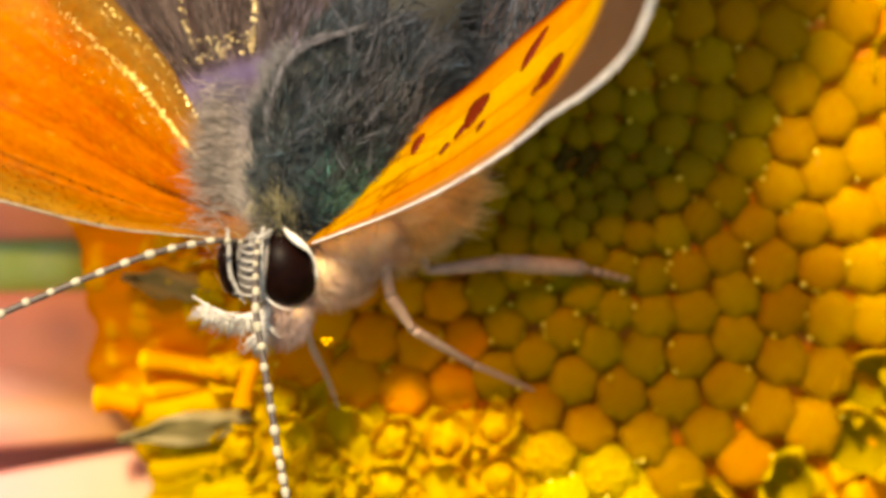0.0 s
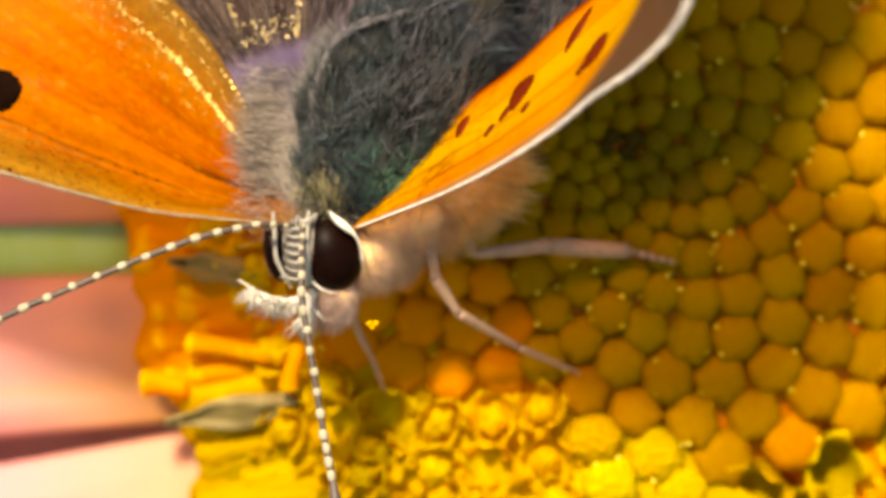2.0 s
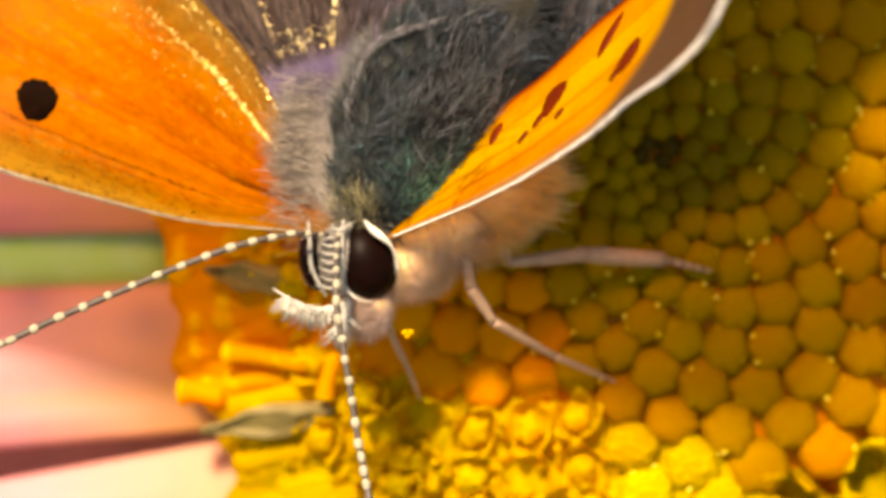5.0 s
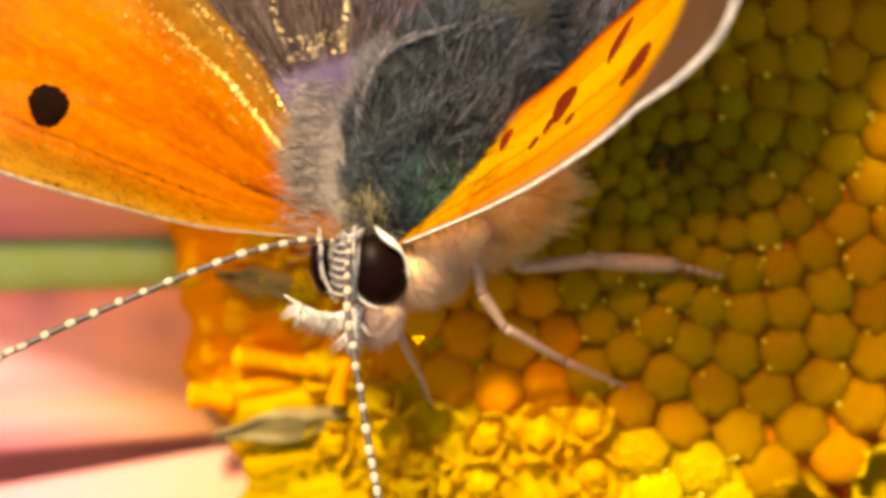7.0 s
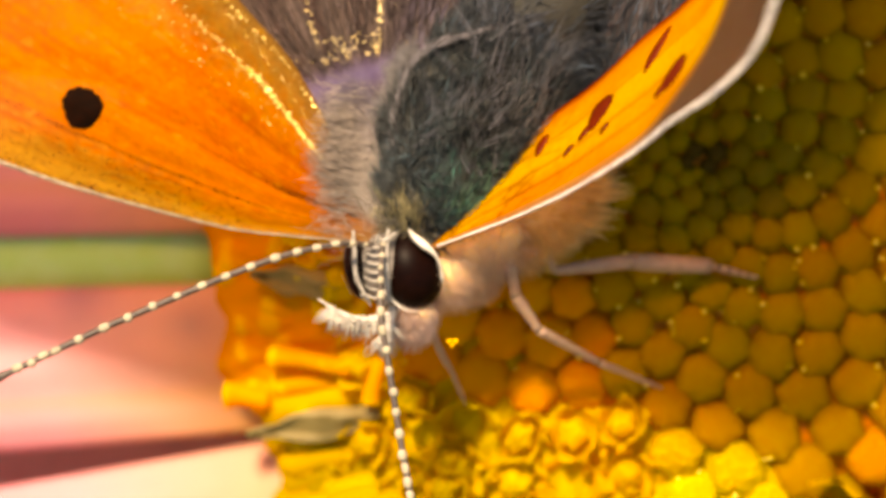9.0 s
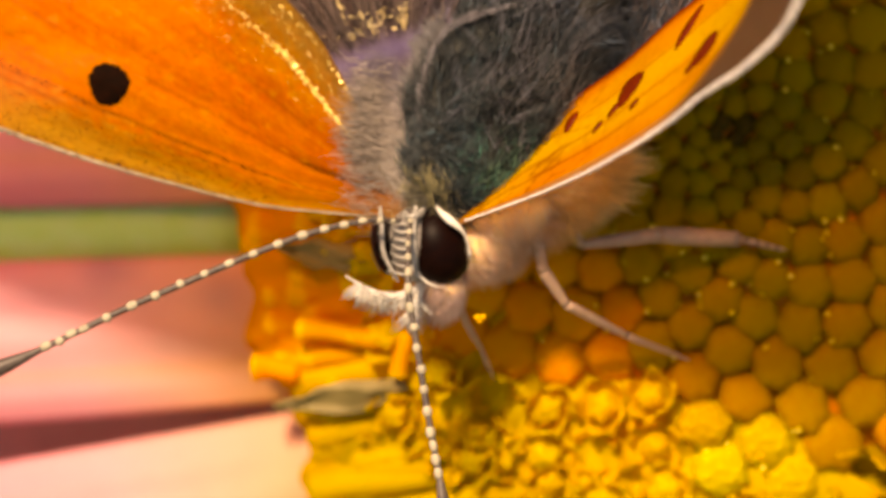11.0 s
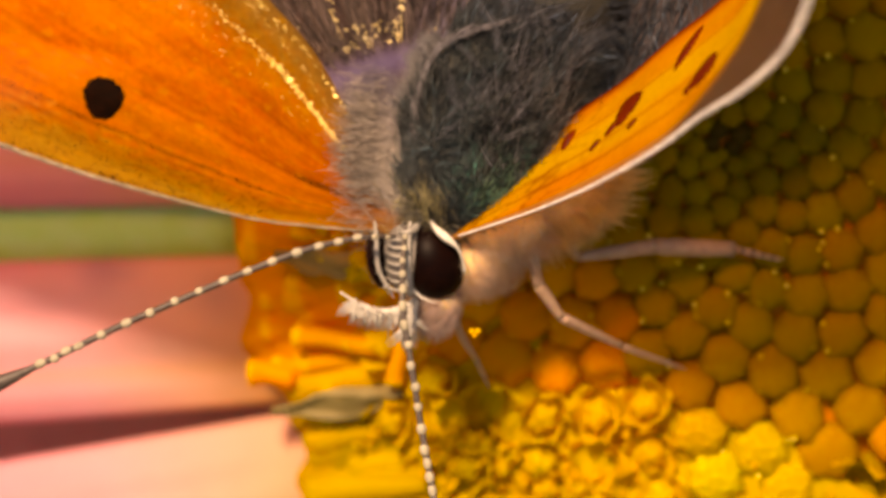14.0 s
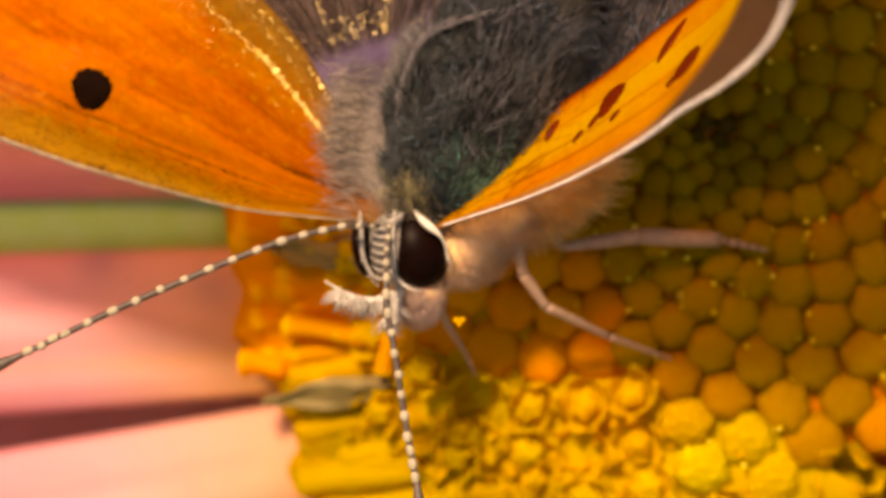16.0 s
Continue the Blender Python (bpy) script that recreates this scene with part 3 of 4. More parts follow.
        if abs(t - 3.86) < 0.25 and d > 5.4 or math.cos(t) > 0.15:
            continue
        c = np.array((d * math.cos(t), d * math.sin(t), dome(d) + rng.uniform(-0.1, 0.26)))
        if c[1] > -3.9 and d < 5.9:
            continue
        w = np.array((rng.gauss(0, 1), rng.gauss(0, 1), rng.gauss(0, 0.6)))
        w = w / np.linalg.norm(w) * s
        u = np.cross(w, (0.3, 0.2, 1))
        u = u / np.linalg.norm(u) * s * 0.6
        crumbs.append(ball(c, (w * rng.uniform(0.9, 1.35), u * 1.3, np.cross(w, u) / s * 1.4), 6, 8, 0.7, rng.uniform(0, 50)))
    cv, cf = joined(*crumbs)
    part("pollen", mesh_of("pollen", cv, cf, M_OPEN), f, "crumbs of bright yellow pollen and anthers", kind="stuff")
    gv2, gf2 = joined(*grains)
    part("pollen", mesh_of("pollen", gv2, gf2, M_GRAIN), f, "tiny shining golden pollen grains", kind="stuff")
    return f


# ---- the butterfly ----
BASE = np.array((-3.0, -2.6, 0.0))
AXIS = np.array((0.50, 0.86, -0.08))            # along the body, towards the tail
AXIS = AXIS / np.linalg.norm(AXIS)
HINGE = np.array((-4.1, -1.25, 2.7))            # root of the right wing


def wing_place(front, back, bulge, ripple=0.03, tip=0.5):
    """The surface between a wing's front and back edges, which start at the root; ribbed by veins, with a rounded outer edge."""
    def place(u, v):
        reach = 1 - tip * 0.10 * (2 * v - 1) ** 2
        p = smooth_cached(front, u * reach) * (1 - v) + smooth_cached(back, u * reach) * v
        p = p + np.array(bulge) * math.sin(math.pi * v) * math.sin(math.pi * min(1, u * 0.9 + 0.1))
        return p + np.array((0, 0, ripple * math.cos(v * 34) * min(1, u * 3)))
    return place


def wing_mesh(name, place, colour, nu=150, nv=100, origin=BASE, mat=None):
    v, f, c = sheet(nu, nv, place, 0.05, colour)
    me = mesh_of(name, v, f, mat or M_WING, colours=c, origin=origin)
    if not mat:
        me.materials.append(M_UNDER)
        side = np.zeros(len(f), int)
        side[1 : 2 * (nu - 1) * (nv - 1) : 2] = 1
        me.polygons.foreach_set("material_index", side)
    return me


_lines = {}


def smooth_cached(points, u):
    key = tuple(map(tuple, points))
    if key not in _lines:
        line = smooth_line(points, 400)
        gone = np.r_[0, np.cumsum(np.linalg.norm(np.diff(line, axis=0), axis=1))]
        _lines[key] = (line, gone / gone[-1])
    line, gone = _lines[key]
    return np.array([np.interp(u, gone, line[:, k]) for k in range(3)])


def mixed(a, b, t):
    t = min(1.0, max(0.0, t))
    return np.array(a) * (1 - t) + np.array(b) * t


ORANGE, DEEP, DUSK, GREYBROWN = (0.93, 0.27, 0.0), (0.87, 0.19, 0.0), (0.58, 0.36, 0.02), (0.068, 0.044, 0.036)
LFW_FRONT = [(-4.9, -1.45, 2.65), (-5.6, -1.38, 2.55), (-6.54, -1.30, 2.5), (-7.39, -1.2, 2.45), (-8.67, -0.89, 2.4), (-10.37, -0.38, 2.4), (-12.9, 0.59, 2.5), (-15.0, 1.68, 2.6), (-16.64, 3.0, 2.8)]
LFW_BACK = [(-4.9, -0.8, 2.5), (-5.3, -0.5, 2.45), (-5.74, 0.0, 2.4), (-6.47, 1.28, 2.35), (-7.28, 2.22, 2.3), (-8.26, 3.41, 2.3), (-9.52, 5.0, 2.4)]
LHW_FRONT = [(-5.4, -0.4, 2.1), (-7.1, 0.9, 1.95), (-8.3, 2.2, 1.9), (-9.4, 4.3, 1.9), (-10.0, 6.1, 1.9)]
LHW_BACK = [(-4.6, 0.2, 2.2), (-4.3, 1.42, 2.0), (-3.9, 2.34, 1.9), (-3.3, 4.0, 1.8), (-3.0, 6.2, 1.8)]
RFW_FRONT = [(-4.5, -1.53, 2.8), (-3.91, -1.3, 3.3), (-3.09, -0.96, 4.1), (-2.3, -0.55, 5.0), (-1.54, -0.04, 5.9), (-1.03, 0.4, 6.6), (-0.53, 0.76, 7.2), (-0.12, 1.18, 7.7), (0.07, 1.53, 8.1), (0.2, 2.0, 8.5), (0.4, 2.9, 9.2), (0.6, 3.9, 10.0), (1.05, 5.1, 11.1), (1.6, 6.3, 12.0)]
RFW_BACK = [(-4.21, -1.32, 2.7), (-3.96, -0.93, 2.6), (-3.67, -0.50, 2.6), (-2.85, 0.36, 2.8), (-2.02, 1.02, 3.1), (-1.37, 1.66, 3.5), (-0.74, 2.21, 3.9), (-0.07, 3.02, 4.3), (0.2, 4.9, 4.1), (0.45, 5.7, 6.4), (0.8, 6.0, 8.8), (1.3, 6.2, 11.2)]
RHW_FRONT = [(-3.9, -1.1, 1.9), (-2.9, -0.6, 2.0), (-2.0, -0.1, 2.4), (-1.2, 0.45, 3.0), (-0.55, 1.15, 3.5), (0.05, 2.2, 4.4), (0.6, 3.8, 6.0), (1.2, 6.2, 8.0), (1.7, 8.6, 10.0)]
RHW_BACK = [(-4.0, -0.3, 2.0), (-3.4, 0.8, 1.9), (-2.9, 1.9, 1.9), (-2.4, 3.0, 2.2), (-1.8, 4.6, 2.9), (-0.6, 7.0, 4.4), (0.6, 9.6, 6.0), (1.6, 11.5, 7.6)]
LFW = wing_place(LFW_FRONT, LFW_BACK, (0, 0, 0.12))
LHW = wing_place(LHW_FRONT, LHW_BACK, (0, 0, 0.1))
RFW = wing_place(RFW_FRONT, RFW_BACK, (-0.04, 0.03, -0.10), 0.0)
RHW = wing_place(RHW_FRONT, RHW_BACK, (0.1, 0, -0.3))


def lfw_colour(u, v):
    n = noise.noise(Vector((u * 9, v * 7, 1)))
    c = mixed(ORANGE, DEEP, 0.45 + 0.9 * n)
    c = mixed(c, (0.95, 0.34, 0.0), 0.8 - abs(v - 0.30) * 5)
    streak = noise.noise(Vector((u * 7, v * 55, 3))) + 0.8 * noise.noise(Vector((u * 60, v * 40, 9)))
    c = mixed(c, (1.0, 0.40, 0.0) if streak > 0 else (0.66, 0.11, 0.0), 0.55 * abs(streak))
    c = mixed(c, (0.78, 0.15, 0.0), (0.42 - u) * 2.2 * max(0.0, 1 - abs(v - 0.45) * 2.2))
    if v < 0.36:
        c = mixed(c, (0.74, 0.19, 0.0), (0.36 - v) * 7 * min(1, 0.5 + u))
    if v < 0.26:
        c = mixed(c, DUSK, ((0.25 - v) * 8.0 + 0.8 * noise.noise(Vector((u * 70, v * 40, 0)))) * min(1, 0.10 + u * 1.9))
        c = mixed(c, (0.20, 0.10, 0.01), 0.9 * max(0.0, noise.noise(Vector((u * 55, v * 45, 7))) - 0.12) * min(1, u * 3))
        c = mixed(c, (0.24, 0.09, 0.0), 0.8 * max(0.0, 1 - abs(v - 0.245 + 0.02 * noise.noise(Vector((u * 9, 0, 1)))) / 0.022))
    for vein, deep in ((0.2, 0.6), (0.30, 0.25), (0.44, 0.75), (0.56, 0.25), (0.66, 0.55)):
        c = mixed(c, (0.26, 0.05, 0.0), deep * max(0, 1 - abs(v - vein) / 0.016) * (0.6 + 1.2 * noise.noise(Vector((u * 8, vein * 9, 5)))))
    c = mixed(c, (0.22, 0.05, 0.0), 1.4 * max(0.0, 1 - abs(v - 0.45) / 0.045) * max(0.0, 1 - abs(u - 0.15) / 0.13))
    if v > 0.72:
        c = mixed(c, (0.62, 0.31, 0.04), (v - 0.72) * 4.5 + 0.5 * noise.noise(Vector((u * 60, v * 50, 2))))
    if v > 0.90:
        c = mixed(c, (0.42, 0.23, 0.06), (v - 0.90) * 7 + 0.5 * noise.noise(Vector((u * 80, v * 70, 6))))
    c = c * (1 + 0.30 * noise.noise(Vector((u * 130, v * 90, 12))) + 0.22 * noise.noise(Vector((u * 30, v * 22, 17))))
    c = mixed(c, (0.98, 0.46, 0.02), 2.0 * max(0.0, noise.noise(Vector((u * 48, v * 36, 21))) - 0.34))
    c = mixed(c, (0.10, 0.06, 0.04), (u - 0.82) * 9)
    # flat wing dimmed against the raised one: their difference in light, put into colour
    return mixed(c * 0.74, (0.34, 0.25, 0.15), (0.10 - u) * 9)


RFW_DARK = 0.437                                # where the dark outer band of the raised forewing begins


def rfw_colour(u, v):
    n = noise.noise(Vector((u * 8, v * 5, 4)))
    c = mixed((0.98, 0.30, 0.0), (1.0, 0.56, 0.0), 1.2 - abs(v - 0.52) * 2.8 + 0.8 * n)
    for vein, wide in ((0.24, 0.025), (0.40, 0.02), (0.66, 0.015)):
        c = mixed(c, (0.52, 0.07, 0.0), 0.75 * max(0, 1 - abs(v - vein) / wide) * min(1, max(0, 1.5 - u * 2.2)))
    c = mixed(c, (0.36, 0.035, 0.0), (v - 0.90) * 13 + 0.3 * n * (v > 0.85))
    net = 1 - 7 * abs(noise.noise(Vector((u * 26, v * 7, 15))))
    c = mixed(c, (0.40, 0.07, 0.0), 0.8 * max(0.0, net) * min(1, max(0, (0.24 - u) * 9)))
    c = mixed(c, (0.50, 0.24, 0.09), (0.11 - v) * 16 + 0.4 * n)
    return mixed(c, (0.10, 0.060, 0.042), (u - RFW_DARK + 0.30 * max(0.0, 0.42 - v)) * 20)


def hw_colour(u, v):
    n = noise.noise(Vector((u * 14, v * 11, 8)))
    c = mixed(GREYBROWN, (0.115, 0.082, 0.072), 0.4 + n)
    for k in range(6):
        c = mixed(c, (0.045, 0.018, 0.014), 0.85 * max(0, 1 - abs(v - 0.12 - 0.15 * k) / 0.04))
    c = mixed(c, (0.125, 0.105, 0.155), (v - 0.68) * 6)
    return mixed(c, (0.135, 0.105, 0.23), 0.85 - abs(u - 0.215) * 13)


def pale_hw_colour(u, v):
    return mixed((0.05, 0.038, 0.036), (0.10, 0.075, 0.075), 0.5 + noise.noise(Vector((u * 14, v * 11, 3))))


def spot(place, u, v, along, across, turn, wing, origin, seed, mat):
    """A rounded, uneven patch of black scales lying on a wing: half sizes in millimetres, turned against the span by degrees."""
    rnd = random.Random(seed)
    verts, faces, s, e = [], [], 40, 0.004
    pu, pv = (place(u + e, v) - place(u - e, v)) / (2 * e), (place(u, v + e) - place(u, v - e)) / (2 * e)
    nrm = np.cross(pu, pv)
    nrm = nrm / np.linalg.norm(nrm)
    nrm = nrm if nrm[2] > 0 else -nrm
    span = pu / np.linalg.norm(pu)
    rise = np.cross(nrm, span)
    jac = np.linalg.pinv(np.stack([pu, pv], 1))
    verts.append(place(u, v) + nrm * 0.035)
    for k, q in enumerate((0.4, 0.78, 1.0)):
        for j in range(s):
            t = 2 * math.pi * j / s
            w = q * (1 + 0.07 * rnd.uniform(-1, 1) + 0.04 * math.sin(2 * t + seed * 1.3) + 0.07 * math.sin(3 * t + seed))
            x, y = along * w * math.cos(t), across * w * math.sin(t)
            c, d = math.cos(radians(turn)), math.sin(radians(turn))
            du, dv = jac @ (span * (x * c - y * d) + rise * (x * d + y * c))
            verts.append(place(u + du, v + dv) + nrm * (0.035, 0.03, -0.01)[k])
    for j in range(s):
        i = (j + 1) % s
        faces += [(0, 1 + j, 1 + i), (1 + j, 1 + s + j, 1 + s + i, 1 + i), (1 + s + j, 1 + 2 * s + j, 1 + 2 * s + i, 1 + s + i)]
    part("spot", mesh_of("spot", verts, faces, mat, origin=origin), wing, "dark brown black wing spot")


def scale_flecks(place, rows, seed):
    """Small upright shining scales: rows of count, u from, u to, v from, v to."""
    rnd, verts, faces = random.Random(seed), [], []
    for count, u0, u1, v0, v1, size in rows:
        for k in range(count):
            t = rnd.random()
            u, v = u0 + (u1 - u0) * t, v0 + (v1 - v0) * (t if abs(v1 - v0) < 0.12 else rnd.random())
            v += rnd.gauss(0, 0.006)
            p = place(u, min(1, max(0, v))) + np.array((0, 0, 0.03))
            d = place(min(1, u + 0.01), min(1, max(0, v))) - p
            d = d / np.linalg.norm(d)
            w = np.array((rnd.gauss(0, 1), rnd.gauss(0, 1), rnd.gauss(0, 0.7)))
            w = w / np.linalg.norm(w) * size * rnd.uniform(0.5, 1.1)
            h = d * size * rnd.uniform(0.6, 1.5) + np.array((0, 0, size * rnd.uniform(0.2, 0.9)))
            m = len(verts)
            verts += [p - w, p + w, p + w * 0.7 + h, p - w * 0.7 + h, p + h * 0.5 + np.cross(w, h) / size * 0.3]
            faces += [(m, m + 1, m + 4), (m + 1, m + 2, m + 4), (m + 2, m + 3, m + 4), (m + 3, m, m + 4), (m, m + 3, m + 2, m + 1)]
    return verts, faces


def edge_fringe(front, start, end, width, lift, origin, count, seed):
    """Many short pale scales along a wing's front edge."""
    rnd, pieces = random.Random(seed), []
    for k in range(count):
        u = start + (end - start) * (k + rnd.random()) / count
        p = smooth_cached(front, u)
        q = smooth_cached(front, min(1, u + 0.01)) - smooth_cached(front, max(0, u - 0.01))
        q = q / (np.linalg.norm(q) + 1e-9)
        out = np.cross(q, (0, 0, 1)) * lift
        grow = width * (0.10 + 0.80 * min(1, u * 1.25))
        pieces.append(hair(p - out * grow * 0.3 + np.array((0, 0, 0.04)), out + q * 1.6 + np.array((0, 0, 0.25 * rnd.uniform(-1, 1))), grow * rnd.uniform(0.9, 1.6), 0.020, q * 0.05, rnd))
    return joined(*pieces)


def fur_over(count, centre, axes, pick, length, lay, rnd, width=0.012, lift=0.35, tint=None, swirl=0.9):
    """Hairs rooted on an ellipsoid where pick(direction) holds, combed along lay."""
    c, (a, b, d) = np.asarray(centre, float), [np.asarray(v, float) for v in axes]
    verts, faces, cols = [], [], []
    inv = np.linalg.inv(np.stack([a, b, d], 1))
    done = 0
    while done < count:
        s = np.array([rnd.gauss(0, 1) for _ in range(3)])
        s /= np.linalg.norm(s)
        out = inv.T @ s
        out /= np.linalg.norm(out)
        if not pick(out, s):
            continue
        done += 1
        p = c + a * s[0] + b * s[1] + d * s[2]
        tuft = np.array([noise.noise(Vector(p * 1.9) + Vector((k * 7.3, 0, 0))) for k in range(3)])
        comb = np.asarray(lay, float)
        way = out * lift * rnd.uniform(0.5, 1.4) + comb - out * min(0.0, float(comb @ out)) + tuft * swirl + np.array([rnd.gauss(0, 0.16) for _ in range(3)])
        way = way - out * min(0.0, float(way @ out) - 0.22 * float(np.linalg.norm(way)))
        hv, hf = hair(p - out * 0.04, way, length * rnd.uniform(0.6, 1.35), width * rnd.uniform(0.7, 1.3), tuft * 0.12 * length + out * 0.05 * length, rnd)
        k = len(verts)
        verts += hv
        faces += [tuple(i + k for i in q) for q in hf]
        cols += [tint(p, rnd) if tint else (1, 1, 1)] * len(hv)
    return verts, faces, cols


def beaded_antenna(parent, line, bare, close=1.0):
    """A thin dark feeler with cream rings and a dark club; bare is where the rings stop."""
    n = 110
    pts = np.array([smooth_cached(line, u) for u in np.linspace(0, 1, n)])
    total = float(np.linalg.norm(np.diff(pts, axis=0), axis=1).sum())
    radii = []
    for k in range(n):
        u = k / (n - 1)
        club = max(0.0, (u - bare) / (1 - bare))
        radii.append(0.034 + 0.016 * min(1, u * 4) + 0.085 * math.sin(min(1, club * 1.2) * math.pi * 0.6))
    radii[-2:] = [0.09, 0.04]
    v, f = tube(pts, radii, 10)
    ob = part("antenna", mesh_of("antenna", v, f, M_ANT, origin=BASE), parent, "thin black antenna with cream white rings")
    s, rnd = 0.15, random.Random(len(line) + int(bare * 100))
    while s < total * bare:
        gap = (0.25 + 0.17 * min(1, s / 1.8)) * close
        if s > total * bare - 0.9:
            gap = 0.20
        thick = (0.041 + 0.024 * min(1, s / 1.6)) * rnd.uniform(0.88, 1.08)
        half = (0.050 + 0.018 * min(1, s / 1.5)) * rnd.uniform(0.8, 1.2)
        shift = np.array((rnd.uniform(-0.012, 0.012), rnd.uniform(-0.012, 0.012), 0.006))
        seg = np.array([smooth_cached(line, (s + d) / total) for d in np.linspace(-half, half, 7)]) + shift
        rv, rf = tube(seg, [thick * (0.74 + 0.3 * math.sin(math.pi * j / 6)) * rnd.uniform(0.97, 1.03) for j in range(7)], 9)
        part("ring", mesh_of("ring", rv, rf, M_RING, origin=BASE), ob, "cream white ring")
        s += gap
    return ob


def leg(parent, joints, radii, rings, label, flat=0.9, mat=M_LEG):
    """A jointed leg: separate segments with swollen ends, the foot ringed dark and pale."""
    pieces = []
    for k in range(len(joints) - 1):
        a, b = np.array(joints[k]), np.array(joints[k + 1])
        seg = np.array([a + (b - a) * t for t in np.linspace(0, 1, 11)])
        r0, r1 = radii[k], radii[k + 1]
        rr = [(r0 + (r1 - r0) * t) * (0.80 + 0.24 * math.sin(math.pi * min(1, t * 0.8 + 0.2)) + 0.16 * max(0, (t - 0.86) / 0.14)) for t in np.linspace(0, 1, 11)]
        pieces.append(tube(seg, rr, 10, flat))
    rnd = random.Random(len(label))
    for _ in range(90):
        k = rnd.randrange(len(joints) - 1)
        a, b = np.array(joints[k]), np.array(joints[k + 1])
        t = rnd.random()
        w = np.array((rnd.gauss(0, 1), rnd.gauss(0, 1), rnd.gauss(0, 1)))
        w /= np.linalg.norm(w)
        r = (radii[k] + (radii[k + 1] - radii[k]) * t) * 0.8
        pieces.append(hair(a + (b - a) * t + w * r, w * 0.5 + (b - a) / np.linalg.norm(b - a), rnd.uniform(0.05, 0.12), 0.008, np.zeros(3), rnd))
    v, f = joined(*pieces)
    ob = part("leg", mesh_of("leg", v, f, mat, origin=BASE), parent, label)
    if rings:
        a, b = np.array(joints[-2]), np.array(joints[-1])
        for k in range(rings):
            t = (k + 0.6) / (rings + 0.4)
            p, q = a + (b - a) * (t - 0.035), a + (b - a) * (t + 0.035)
            r = radii[-2] + (radii[-1] - radii[-2]) * t
            rv, rf = tube([p, (p + q) / 2, q], [r * 1.0, r * 1.12, r * 1.0], 8)
            part("ring", mesh_of("ring", rv, rf, M_ANT, origin=BASE), ob, "dark ring")
    return ob


def butterfly():
    rnd = random.Random(21)
    b = thing("butterfly", ROOT @ Matrix.Translation(Vector(BASE * MM)), "small copper butterfly with orange spotted wings resting on a flower disc", "butterfly")
    side = np.cross(AXIS, (0, 0, 1))
    side /= np.linalg.norm(side)
    up = np.cross(side, AXIS)
    # thorax and abdomen
    tc = np.array((-3.75, 0.35, 2.0))
    t_axes = (AXIS * 2.1, side * 1.35, up * 1.15)
    v, f = ball(tc, t_axes, 18, 28, 0.05)
    part("thorax", mesh_of("thorax", v, f, M_BODY, origin=BASE), b, "dark grey green thorax")
    line = [tc + AXIS * s + up * h for s, h in ((1.2, 0), (3.0, -0.1), (5.0, -0.3), (7.0, -0.55), (8.6, -0.8))]
    pts = smooth_line(line, 30)
    v, f = tube(pts, [(1.05 * math.sin(math.pi * (0.18 + 0.8 * k / 29)) ** 0.6 + 0.1) * (1 + 0.04 * math.cos(k * 1.6)) for k in range(30)], 18)
    part("abdomen", mesh_of("abdomen", v, f, M_BODY, origin=BASE), b, "dark tapering abdomen")

    def tint(p, r):
        g = max(0.0, 1 - np.linalg.norm((p - np.array((-3.72, -0.80, 2.8))) * (1.1, 1.3, 0.4)))
        base = mixed((0.70, 0.86, 0.84), (0.9, 3.6, 2.4), g * 1.7 * (r.random() < 0.5))
        tail = max(0.0, min(1.0, ((p - tc) @ AXIS - 0.6) * 0.8))
        base = mixed(base, (1.6, 1.6, 2.1), tail)
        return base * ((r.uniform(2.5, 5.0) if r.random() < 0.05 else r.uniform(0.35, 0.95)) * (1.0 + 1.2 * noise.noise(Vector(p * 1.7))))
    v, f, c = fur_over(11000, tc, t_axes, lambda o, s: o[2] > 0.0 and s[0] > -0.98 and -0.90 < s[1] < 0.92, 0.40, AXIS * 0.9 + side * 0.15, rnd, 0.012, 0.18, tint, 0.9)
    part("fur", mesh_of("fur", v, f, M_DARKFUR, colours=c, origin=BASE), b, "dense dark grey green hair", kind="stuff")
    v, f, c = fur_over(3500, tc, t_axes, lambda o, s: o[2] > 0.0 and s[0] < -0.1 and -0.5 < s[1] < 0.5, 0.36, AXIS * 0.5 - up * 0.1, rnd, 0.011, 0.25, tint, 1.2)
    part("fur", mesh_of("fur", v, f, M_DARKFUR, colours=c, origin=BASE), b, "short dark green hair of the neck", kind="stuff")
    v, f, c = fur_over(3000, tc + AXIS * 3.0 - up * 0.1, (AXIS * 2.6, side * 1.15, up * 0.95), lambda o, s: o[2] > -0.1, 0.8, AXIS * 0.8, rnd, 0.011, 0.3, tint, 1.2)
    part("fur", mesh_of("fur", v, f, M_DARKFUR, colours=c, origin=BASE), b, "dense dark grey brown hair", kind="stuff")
    # long pale hairs in loose locks over the back
    locks = []
    for _ in range(95):
        s0, s1 = rnd.uniform(-0.35, 0.95), rnd.uniform(-0.45, 0.62)
        up_by = math.sqrt(max(0.05, 1 - s0 * s0 - s1 * s1))
        root = tc + t_axes[0] * s0 + t_axes[1] * s1 + t_axes[2] * (up_by + 0.08)
        way = AXIS * 0.9 + side * rnd.gauss(-0.10, 0.75) + up * rnd.uniform(-0.05, 0.25)
        bend = side * rnd.gauss(0.0, 0.22) + up * rnd.uniform(-0.25, 0.05)
        for _ in range(rnd.randrange(3, 9)):
            locks.append(hair(root + np.array([rnd.gauss(0, 0.05) for _ in range(3)]), way + np.array([rnd.gauss(0, 0.08) for _ in range(3)]), rnd.uniform(0.35, 0.9), rnd.uniform(0.004, 0.007), bend * rnd.uniform(0.6, 1.3), rnd))
    v, f = joined(*locks)
